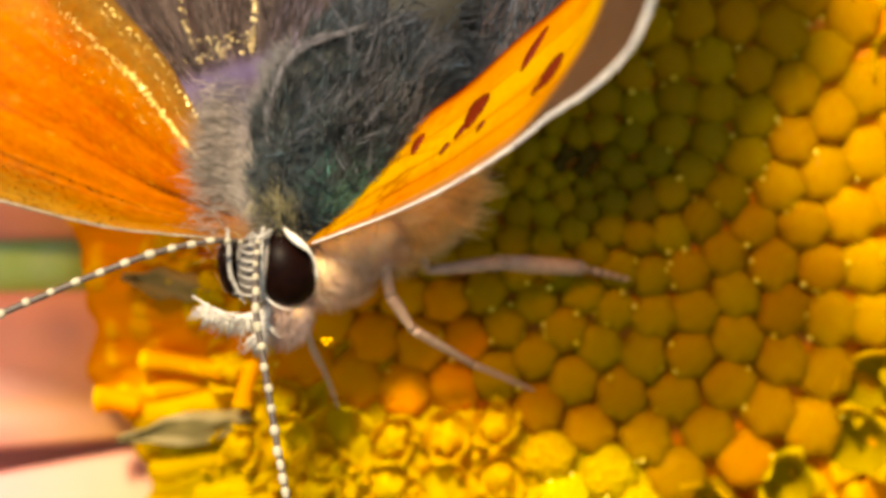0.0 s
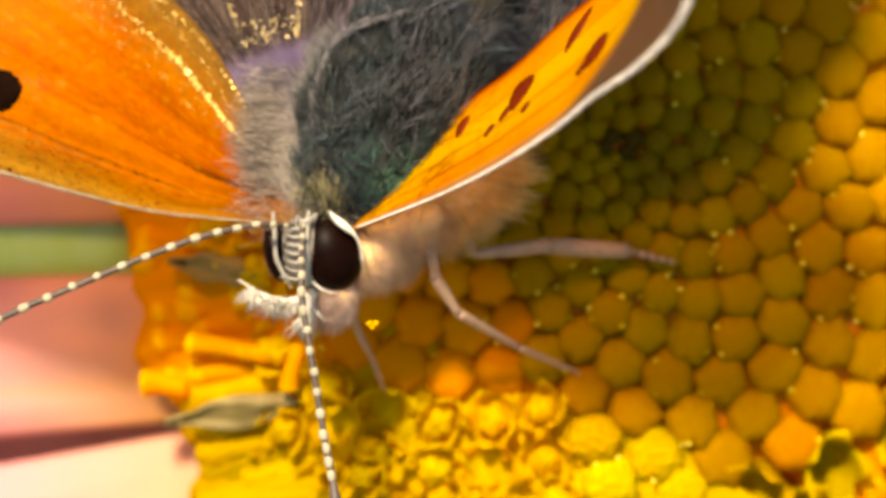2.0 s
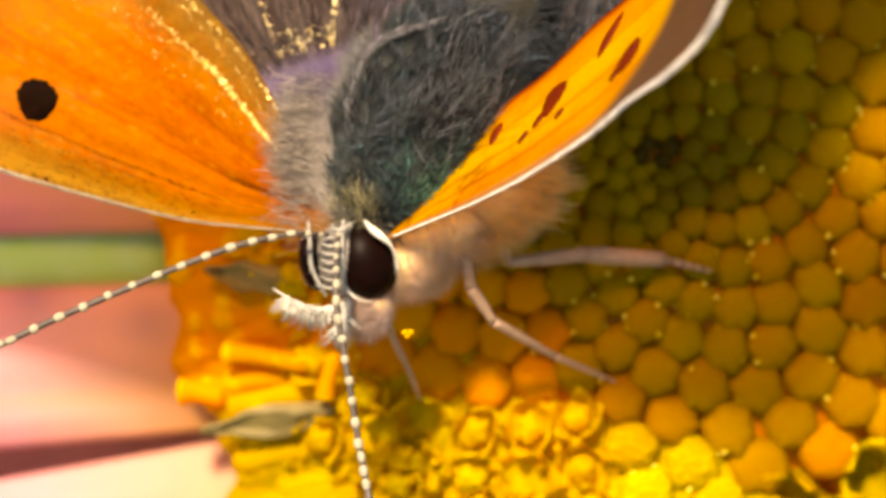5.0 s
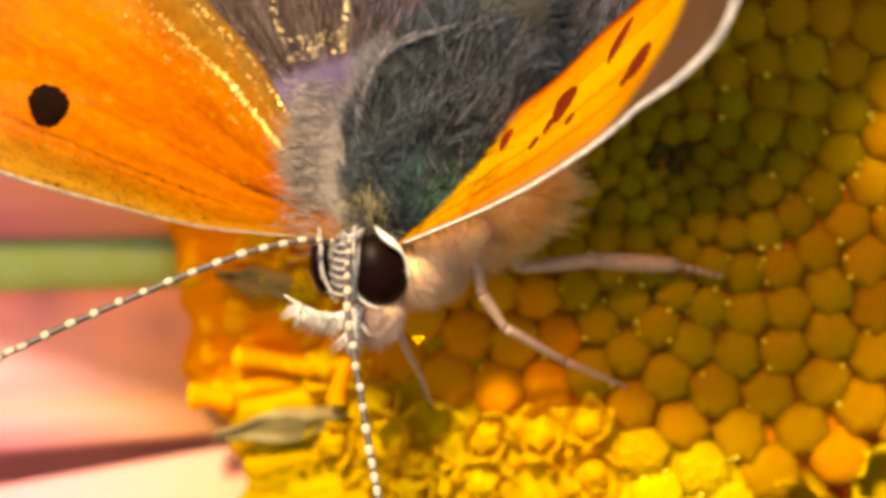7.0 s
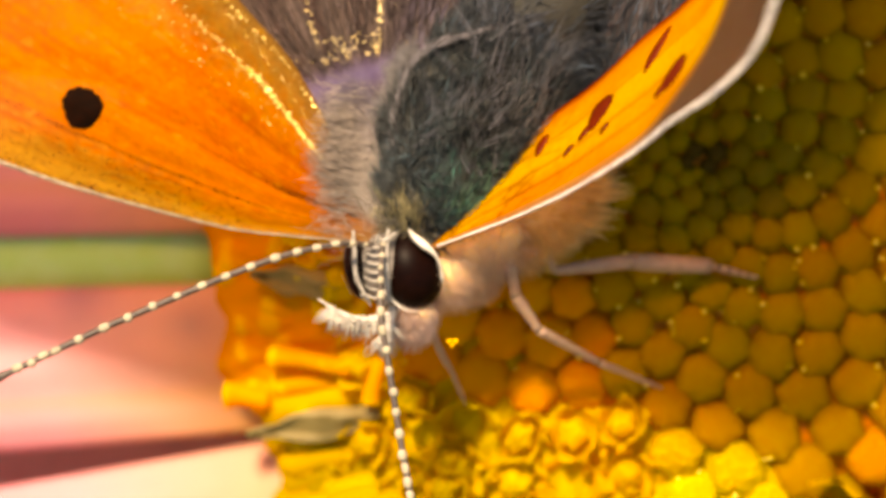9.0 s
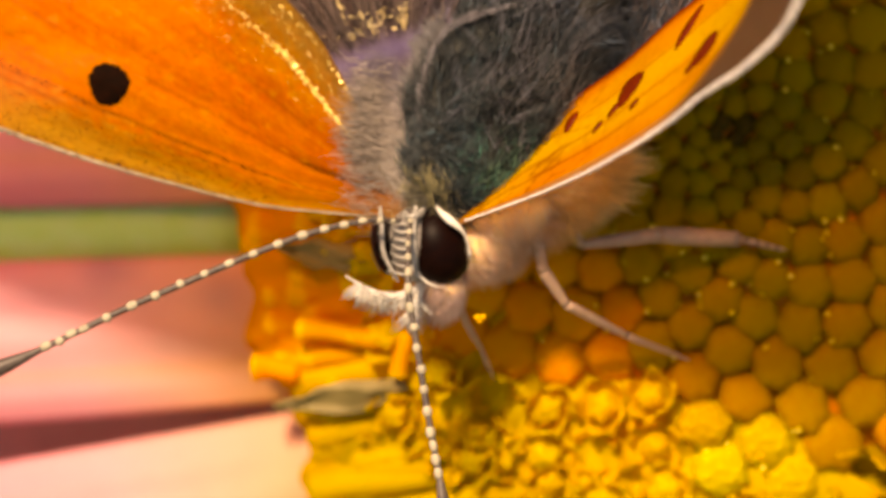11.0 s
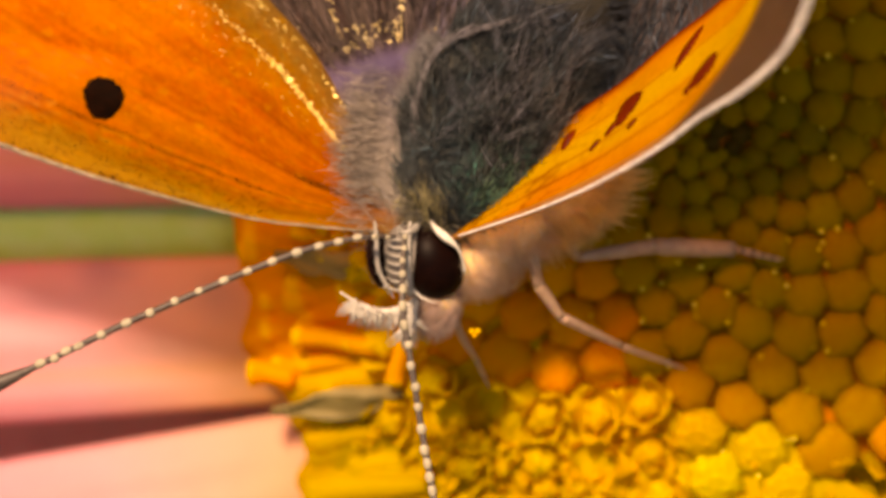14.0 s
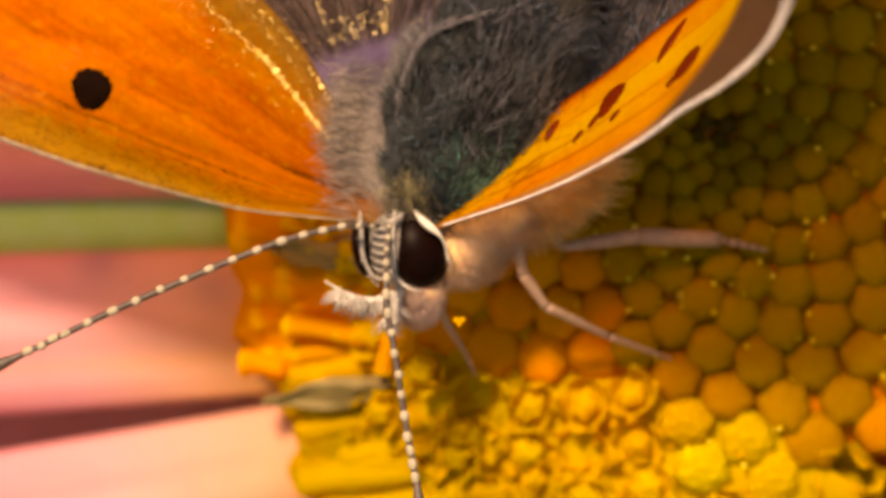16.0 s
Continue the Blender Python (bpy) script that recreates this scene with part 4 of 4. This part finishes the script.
    c = np.repeat(np.array([np.array((0.48, 0.56, 0.74)) * rnd.uniform(0.08, 1.0) for _ in range(len(locks))]), 7, axis=0)
    part("fur", mesh_of("fur", v, f, M_PALEFUR, colours=c, origin=BASE), b, "long pale grey hairs in loose locks over the back", kind="stuff")
    # shoulder flap: its edge is a curved line of fine pale hair
    plate = [(-4.99, -0.30, 2.66), (-4.97, 0.06, 2.72), (-4.95, 0.52, 2.76), (-4.75, 1.14, 2.76), (-4.37, 1.52, 2.80), (-3.63, 1.75, 2.90)]
    pts, pieces = smooth_line(plate, 60), []
    for _ in range(520):
        k = rnd.randrange(59)
        along = pts[k + 1] - pts[k]
        along = along / np.linalg.norm(along)
        pieces.append(hair(pts[k] + np.array([rnd.gauss(0, 0.014) for _ in range(3)]), along + np.array([rnd.gauss(0, 0.16) for _ in range(3)]), rnd.uniform(0.18, 0.40), 0.007, np.zeros(3), rnd))
    v, f = joined(*pieces)
    c = np.repeat(np.array([np.array((0.72, 0.76, 0.92)) * rnd.uniform(0.5, 1.1) for _ in range(520)]), 7, axis=0)
    part("shoulder_rim", mesh_of("shoulder_rim", v, f, M_PALEFUR, colours=c, origin=BASE), b, "pale grey hairy rim of the shoulder flap", kind="stuff")
    # collar of pale grey buff hair between the left wings and the thorax
    cc, c_axes = np.array((-5.34, -0.26, 2.10)), (np.array((0.52, 0.12, 0)), np.array((-0.32, 1.12, -0.22)), np.array((0, 0, 0.46)))
    v, f = ball(cc, c_axes, 12, 18, 0.1)
    part("collar", mesh_of("collar", v, f, M_TAUPE, origin=BASE), b, "greyish buff shoulder")

    def collar_tint(p, r):
        return np.array(mixed((1.15, 1.13, 1.13), (0.42, 0.40, 0.60), max(0.0, p[1] + 0.35))) * r.uniform(0.7, 1.15)
    v, f, c = fur_over(11000, cc, c_axes, lambda o, s: o[2] > -0.3, 0.32, (-0.18, 0.55, 0.0), rnd, 0.0045, 0.18, collar_tint, 0.25)
    part("fur", mesh_of("fur", v, f, M_PALEFUR, colours=c, origin=BASE), b, "soft grey buff shoulder hair", kind="stuff")
    def flank_tint(p, r):
        return np.array(mixed((0.56, 0.60, 0.68), (1.05, 1.0, 0.50), max(0.0, min(1.0, (-0.5 - p[1]) * 2)) * r.random())) * r.uniform(0.5, 1.1)
    v, f, c = fur_over(3800, tc, t_axes, lambda o, s: o[2] > -0.3 and (s[1] < -0.90 or s[0] < -0.86) and s[0] < 0.25 and s[1] < 0.35, 0.34, AXIS * 0.2 - side * 0.10, rnd, 0.008, 0.5, flank_tint, 0.8)
    part("fur", mesh_of("fur", v, f, M_PALEFUR, colours=c, origin=BASE), b, "soft pale grey and olive hair round the neck", kind="stuff")
    # loose hairs of the collar over the wing's base; bright green and olive tufts at the front of the thorax
    for count, place, spread, lay, length, colour, label in (
            (1400, (-5.62, -0.25, 2.55), (0.18, 0.50, 0.06), (-0.7, 0.10, 0.1), 0.42, (1.25, 1.18, 1.12), "loose pale hair over the wing base"),
            (330, (-4.68, -0.98, 2.75), (0.20, 0.16, 0.08), (-0.15, 0.8, 0.35), 0.42, (1.15, 1.12, 0.62), "tuft of olive cream hair behind the head"),
            (170, (-3.78, -0.66, 3.02), (0.20, 0.22, 0.04), (0.45, 0.85, 0.1), 0.40, (0.34, 0.78, 0.56), "tuft of shining green hair"),
            (300, (-3.20, -0.02, 2.98), (0.28, 0.40, 0.06), (0.35, 0.90, 0.15), 0.55, (0.56, 0.58, 0.66), "pale grey hair beside the raised wing")):
        pieces = []
        for _ in range(count):
            root = np.array(place) + np.array([rnd.gauss(0, q) for q in spread])
            pieces.append(hair(root, np.array(lay) + np.array([rnd.gauss(0, 0.22) for _ in range(3)]), length * rnd.uniform(0.5, 1.3), rnd.uniform(0.004, 0.008), np.array([rnd.gauss(0, 0.05) for _ in range(3)]), rnd))
        v, f = joined(*pieces)
        c = np.repeat(np.array([np.array(colour) * rnd.uniform(0.3, 1.15) for _ in range(count)]), 7, axis=0)
        part("fur", mesh_of("fur", v, f, M_PALEFUR, colours=c, origin=BASE), b, label, kind="stuff")
    # buff breast, under the raised wing
    for bc, b_axes, count, lay in ((np.array((-3.08, -0.80, 1.75)), (np.array((1.10, 0.45, 0)), np.array((-0.3, 0.80, 0)), np.array((0, 0, 0.95))), 7200, (0.55, -0.15, 0.0)),
                                   (np.array((-3.62, -1.32, 2.1)), (np.array((0.80, 0.32, 0)), np.array((-0.2, 0.52, 0)), np.array((0, 0, 0.80))), 5600, (0.4, -0.4, 0.0)),
                                   (np.array((-4.05, -1.72, 2.1)), (np.array((0.72, 0.24, 0)), np.array((-0.18, 0.56, 0)), np.array((0, 0, 0.65))), 5600, (0.25, -0.5, 0.0))):
        v, f = ball(bc, b_axes, 14, 22, 0.08)
        part("breast", mesh_of("breast", v, f, M_BUFFSKIN, origin=BASE), b, "warm buff furry breast")
        chin = count < 7000

        def buff_tint(p, r):
            return np.array((1.0, 1.12, 1.6) if chin else (1.05, 1.10, 0.95)) * r.uniform(0.80, 1.05)
        v, f, c = fur_over(count, bc, b_axes, lambda o, s: o[2] > -0.6, 0.26 if chin else 0.40, lay, rnd, 0.004 if chin else 0.0055, 0.3, buff_tint)
        part("fur", mesh_of("fur", v, f, M_BUFF, colours=c, origin=BASE), b, "buff hair of the breast", kind="stuff")
        if not chin:
            v, f, c = fur_over(260, bc, b_axes, lambda o, s: s[0] > 0.45 and o[2] > -0.5, 0.62, (0.9, -0.05, 0.1), rnd, 0.011, 0.4, buff_tint, 0.6)
            part("fur", mesh_of("fur", v, f, M_BUFF, colours=c, origin=BASE), b, "long buff hair at the edge of the breast", kind="stuff")
    # head: dark between the eyes, with lines of white scales
    hc = np.array((-5.0, -1.80, 2.40))
    v, f = ball(hc, ((0.46, 0.10, 0), (-0.10, 0.60, 0.05), (0, 0, 0.58)), 14, 22, 0.04)
    part("head", mesh_of("head", v, f, M_GREY, origin=BASE), b, "dark grey head lined with white scales")
    for line, wide in (([(-5.56, -1.22, 2.72), (-5.53, -1.50, 2.82), (-5.50, -1.92, 2.84), (-5.30, -2.30, 2.8)], 0.034),
                       ([(-5.02, -1.20, 2.95), (-5.05, -1.6, 3.02), (-5.04, -1.95, 3.0), (-5.02, -2.3, 2.9)], 0.045),
                       ([(-5.2, -1.28, 2.95), (-5.12, -1.36, 3.0), (-5.0, -1.32, 3.0), (-4.9, -1.25, 2.95)], 0.04)):
        pts, pieces = smooth_line(line, 16), []
        pieces.append(tube(pts, [wide * (0.6 + 0.4 * math.sin(math.pi * k / 15)) for k in range(16)], 8))
        for _ in range(45):
            q = pts[rnd.randrange(16)]
            pieces.append(hair(q, (rnd.gauss(0.0, 0.5), rnd.gauss(-0.5, 0.4), rnd.gauss(0.6, 0.3)), rnd.uniform(0.06, 0.14), 0.012, np.zeros(3), rnd))
        v, f = joined(*pieces)
        part("scale_line", mesh_of("scale_line", v, f, M_FACE, origin=BASE), b, "line of white scales on the face")
    pieces = []
    for k in range(7):
        y = -1.45 - 0.125 * k
        pieces.append(tube(smooth_line([(-5.40, y + 0.05, 2.90), (-5.24, y - 0.02, 2.98), (-5.08, y, 3.0)], 6), [0.006, 0.012, 0.018, 0.022, 0.020, 0.012], 6))
    v, f = joined(*pieces)
    part("scale_line", mesh_of("scale_line", v, f, M_FACE, origin=BASE), b, "short white bars across the face")
    e_c, e_u, e_v, e_w = np.array((-4.69, -1.80, 2.58)), np.array((0.47, 0.09, -0.12)), np.array((-0.12, 0.59, 0.0)), np.array((0.1, 0.0, 0.44))
    v, f = ball(e_c, (e_u, e_v, e_w), 18, 28)
    part("eye", mesh_of("eye", v, f, M_EYE, origin=BASE), b, "large blackish brown compound eye")
    v, f = ball((-5.50, -1.80, 2.34), ((0.18, 0.05, 0.1), (-0.08, 0.46, 0), (-0.1, 0, 0.40)), 16, 24)
    part("eye", mesh_of("eye", v, f, M_EYE, origin=BASE), b, "far blackish brown compound eye")
    for start, turned, broad in ((1.75, 2.9, 0.030), (-0.7, 1.5, 0.018)):
        ring = [e_c + 1.05 * (math.cos(t) * e_u + math.sin(t) * e_v) + e_w * 0.28 for t in np.linspace(start, start + turned, 41)]
        v, f = tube(ring, [0.006 + broad * math.sin(math.pi * k / 40) * rnd.uniform(0.85, 1.15) for k in range(41)], 7)
        part("eye_rim", mesh_of("eye_rim", v, f, M_WHITE, origin=BASE), b, "white rim of scales round the eye")
    crescent = smooth_line([(-4.72, -1.20, 2.9), (-4.62, -1.32, 3.02), (-4.46, -1.45, 3.08), (-4.32, -1.58, 3.08), (-4.25, -1.75, 3.0), (-4.22, -1.98, 2.9)], 18)
    v, f = tube(crescent, [0.02 + 0.045 * math.sin(math.pi * min(1, k / 11)) ** 1.5 for k in range(18)], 8)
    part("eye_rim", mesh_of("eye_rim", v, f, M_WHITE, origin=BASE), b, "broad white crescent above the eye")
    # feelers
    beaded_antenna(b, [(-5.25, -1.42, 2.95), (-5.74, -1.41, 3.3), (-6.48, -1.56, 3.5), (-7.3, -1.85, 3.6), (-8.21, -2.23, 3.7), (-9.19, -2.65, 3.8), (-10.16, -3.11, 3.9), (-10.73, -3.38, 3.95), (-11.7, -3.8, 4.0)], 0.82, 0.92)
    beaded_antenna(b, [(-5.1, -1.30, 2.95), (-5.12, -1.75, 3.25), (-5.12, -2.2, 3.5), (-5.10, -2.55, 3.6), (-5.02, -3.02, 3.7), (-4.91, -3.68, 3.8), (-4.8, -4.33, 3.9), (-4.66, -5.06, 4.0), (-4.58, -5.55, 4.1), (-4.40, -6.4, 4.15)], 0.76, 0.74)
    # palps: white and hairy
    for line, wide in (([(-5.0, -2.45, 2.75), (-5.35, -2.56, 2.95), (-5.7, -2.45, 3.15), (-6.05, -2.22, 3.3)], 0.085), ([(-4.95, -2.4, 2.7), (-5.05, -2.7, 2.85), (-5.15, -2.92, 2.95)], 0.08)):
        pts = smooth_line(line, 16)
        v, f = tube(pts, [wide * min(1, 0.4 + k / 6) * (1 - 0.86 * (k / 15) ** 1.2) * (1 + 0.12 * math.sin(k * 2.1)) for k in range(16)], 9)
        p = part("palp", mesh_of("palp", v, f, M_WHITE, origin=BASE), b, "white hairy palp")
        pieces = []
        for _ in range(46):
            q, way, far = pts[min(15, int(rnd.random() * 13))], np.array((rnd.gauss(-0.2, 0.45), rnd.gauss(-0.8, 0.4), rnd.gauss(0.25, 0.4))), rnd.uniform(0.15, 0.42)
            for _ in range(11):
                pieces.append(hair(q + np.array([rnd.gauss(0, 0.025) for _ in range(3)]), way + np.array([rnd.gauss(0, 0.12) for _ in range(3)]), far * rnd.uniform(0.6, 1.1), 0.012, np.zeros(3), rnd))
        v, f = joined(*pieces)
        part("bristles", mesh_of("bristles", v, f, M_WHITE, origin=BASE), p, "white bristles", kind="stuff")
    v, f = ball((-4.62, -2.50, 2.40), ((0.30, 0.05, 0), (-0.03, 0.34, 0), (0, 0, 0.28)), 12, 18, 0.12)
    lobe = part("mouth_base", mesh_of("mouth_base", v, f, M_BUFFSKIN, origin=BASE), b, "pinkish white hairy lobe below the eye")
    v, f, c = fur_over(1600, (-4.62, -2.50, 2.40), ((0.30, 0.05, 0), (-0.03, 0.34, 0), (0, 0, 0.28)), lambda o, s: o[2] > -0.3, 0.26, (-0.05, -0.8, 0.05), rnd, 0.006, 0.25, lambda p, r: np.array((1.7, 1.35, 1.25)) * r.uniform(0.8, 1.1), 0.5)
    part("fur", mesh_of("fur", v, f, M_PALEFUR, colours=c, origin=BASE), lobe, "pinkish white hair", kind="stuff")
    # the flat left pair of wings
    w = part("forewing", wing_mesh("forewing", LFW, lfw_colour), b, "bright orange upper forewing, seen flat, with black spots")
    for k, (u, v, along, across, turn) in enumerate(((0.492, 0.35, 0.33, 0.33, 0), (0.675, 0.283, 0.37, 0.36, 0))):
        spot(LFW, u, v, along, across, turn, w, BASE, 3 + k, M_SPOT)
    v, f = edge_fringe(LFW_FRONT, 0.05, 0.98, 0.15, -1, BASE, 900, 4)
    part("fringe", mesh_of("fringe", v, f, M_DUSKFRINGE, origin=BASE), w, "pale grey edge scales", kind="stuff")
    v, f = scale_flecks(LFW, ((260, 0.09, 0.9472, 0.817, 0.884, 0.030), (110, 0.12, 0.40, 0.817, 0.85, 0.044), (150, 0.1, 0.7, 0.99, 0.96, 0.026), (160, 0.25, 0.9, 0.72, 0.86, 0.018), (90, 0.2, 0.8, 0.9, 0.98, 0.018)), 5)
    part("gilding", mesh_of("gilding", v, f, M_GOLD, False, origin=BASE), w, "shining golden scales along the veins", kind="stuff")
    v, f = scale_flecks(LFW, ((620, 0.18, 0.95, 0.03, 0.20, 0.016), (170, 0.2, 0.95, 0.02, 0.03, 0.02), (110, 0.2, 0.9, 0.245, 0.25, 0.018), (60, 0.05, 0.22, 0.42, 0.44, 0.015)), 15)
    part("dusting", mesh_of("dusting", v, f, M_SPOT, False, origin=BASE), w, "dark scales dusted along the front edge", kind="stuff")
    w = part("hindwing", wing_mesh("hindwing", LHW, hw_colour, 60, 60, mat=M_HIND), b, "grey brown hindwing with violet sheen")
    v, f = scale_flecks(LHW, ((130, 0.26, 0.55, 0.64, 0.70, 0.032), (90, 0.27, 0.6, 0.385, 0.42, 0.030), (60, 0.265, 0.33, 0.41, 0.66, 0.034), (70, 0.27, 0.8, 0.1, 0.98, 0.014)), 8)
    part("gilding", mesh_of("gilding", v, f, M_PALEGOLD, False, origin=BASE), w, "golden scales on the hindwing", kind="stuff")
    pieces = []
    for _ in range(1500):
        u, v = rnd.uniform(0.24, 0.62), rnd.uniform(0.04, 0.98)
        p, q = LHW(u, v), LHW(min(1.0, u + 0.03), v)
        way = (q - p) / np.linalg.norm(q - p)
        pieces.append(hair(p + np.array((0, 0, 0.02)), way + np.array((rnd.gauss(0, 0.12), rnd.gauss(0, 0.12), rnd.uniform(0.02, 0.2))), rnd.uniform(0.25, 0.6), rnd.uniform(0.006, 0.012), np.zeros(3), rnd))
    v, f = joined(*pieces)
    c = np.repeat(np.array([np.array((0.46, 0.36, 0.36)) * (rnd.uniform(0.7, 1.4) if rnd.random() < 0.25 else rnd.uniform(0.05, 0.5)) for _ in range(1500)]), 7, axis=0)
    part("fur", mesh_of("fur", v, f, M_PALEFUR, colours=c, origin=BASE), w, "fine brown and pale hair lying along the hindwing", kind="stuff")
    # the raised right pair
    w = part("forewing", wing_mesh("forewing", RFW, rfw_colour, origin=HINGE), b, "raised orange forewing seen at a low angle, white edged", at=HINGE - BASE)
    for k, (u, v, along, across, turn) in enumerate(((0.242, 0.567, 0.34, 0.26, 62), (0.225, 0.467, 0.16, 0.08, 48), (0.367, 0.367, 0.36, 0.25, 60), (0.35, 0.317, 0.15, 0.08, 48), (0.317, 0.733, 0.44, 0.12, 56), (0.158, 0.667, 0.22, 0.1, 58), (0.205, 0.40, 0.13, 0.055, 48), (0.262, 0.36, 0.12, 0.05, 40))):
        spot(RFW, u, v, along, across, turn, w, HINGE, 11 + k, M_REDSPOT)
    v, f = edge_fringe(RFW_FRONT, 0.02, 1.0, 0.18, 1, HINGE, 1300, 6)
    part("fringe", mesh_of("fringe", v, f, M_FRINGE, origin=HINGE), w, "white edge scales", kind="stuff")
    part("hindwing", wing_mesh("hindwing", RHW, pale_hw_colour, 60, 40, mat=M_HIND), b, "dark grey brown hindwing behind the raised forewing")
    # dark hair over the base of that hindwing
    pieces = []
    for _ in range(5200):
        u, v = rnd.uniform(0.03, 0.66), rnd.uniform(0.20, 1.0)
        p = RHW(u, v)
        pieces.append(hair(p, AXIS * 0.9 + np.array((rnd.gauss(-0.1, 0.25), rnd.gauss(0, 0.25), rnd.uniform(0.1, 0.6))), rnd.uniform(0.3, 0.75), 0.012, np.array((rnd.gauss(0, 0.05), 0, 0)), rnd))
    v, f = joined(*pieces)
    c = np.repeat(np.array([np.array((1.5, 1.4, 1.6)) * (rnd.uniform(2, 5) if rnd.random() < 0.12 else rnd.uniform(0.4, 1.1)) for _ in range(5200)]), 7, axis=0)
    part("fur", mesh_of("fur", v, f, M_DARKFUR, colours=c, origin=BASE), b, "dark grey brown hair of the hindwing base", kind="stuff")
    # legs
    leg(b, [(-2.78, -1.22, 2.0), (-2.54, -1.84, 1.6), (-1.35, -1.71, 1.14), (-0.13, -1.79, 0.62), (-0.05, -1.80, 0.60), (0.65, -1.97, 0.5)], [0.10, 0.075, 0.135, 0.135, 0.06, 0.035], 4, "pinkish grey leg with a ringed foot")
    leg(b, [(-3.25, -1.55, 2.3), (-3.12, -2.21, 2.15), (-2.78, -2.73, 1.87), (-1.82, -3.28, 0.95), (-0.76, -3.74, 0.2)], [0.09, 0.10, 0.080, 0.062, 0.026], 0, "slender grey leg reaching to the florets")
    leg(b, [(-4.51, -2.4, 2.4), (-4.28, -3.05, 1.8), (-4.08, -3.45, 1.2), (-3.88, -4.0, 0.4)], [0.09, 0.06, 0.045, 0.025], 0, "thin buff front leg")
    # a crumb of pollen caught on the chin
    crumb = joined(*[ball(np.array((-4.08, -2.91, 2.5)) + (dx, dy, 0.0), ((r, 0, 0), (0, r, 0), (0, 0, r)), 6, 9, 0.3, k) for k, (dx, dy, r) in enumerate(((-0.05, 0.025, 0.040), (0.055, 0.03, 0.046), (0.0, -0.035, 0.038), (-0.02, 0.04, 0.03)))])
    part("pollen", mesh_of("pollen", *crumb, M_KNOB, origin=BASE), b, "golden crumb of pollen")
    return b, w


flower_head = flower()
insect, raised_wing = butterfly()


def motions():
    """The raised wing opens and closes a little: turns in degrees about the three axes at its root."""
    rows = [
        (0, 0.7, -1.2, -1.9),
        (0.5, 0.8, -1.1, -1.5),
        (1, 0.3, -1.1, -1.3),
        (1.5, 0.3, -0.9, -2.1),
        (2, 0.2, -0.9, -1.5),
        (2.5, 1.1, -0.8, -0.8),
        (3, 0.9, -1.1, -0.2),
        (3.5, 1.2, -1.5, -0.2),
        (4, 0.9, -1.2, 0.3),
        (6.5, -0.2, 0.4, -1.9),
        (7, -0.0, 0.0, -0.0),
        (7.5, -0.2, 0.1, -0.3),
        (8, -0.8, -0.1, -0.9),
        (8.5, -1.0, 0.3, -2.0),
        (9, 0.2, -0.8, -1.2),
        (11.5, -2.7, -0.8, -2.8),
        (12, -3.2, -0.6, -3.1),
        (12.5, -4.4, -0.9, -4.5),
        (13, -4.9, -0.4, -4.9),
        (13.5, -4.2, -0.6, -3.4),
        (14, -4.5, -0.6, -3.9),
        (14.5, -5.2, -0.5, -4.9),
        (15, -4.0, -0.9, -1.7),
        (15.5, -4.1, 0.4, -2.9),
        (16, -3.7, 0.7, -4.3),
    ]
    walk(raised_wing, [(t, Matrix.Translation(Vector((HINGE - BASE) * MM)) @ pose(0, 0, 0, *turn)) for t, *turn in rows])


motions()
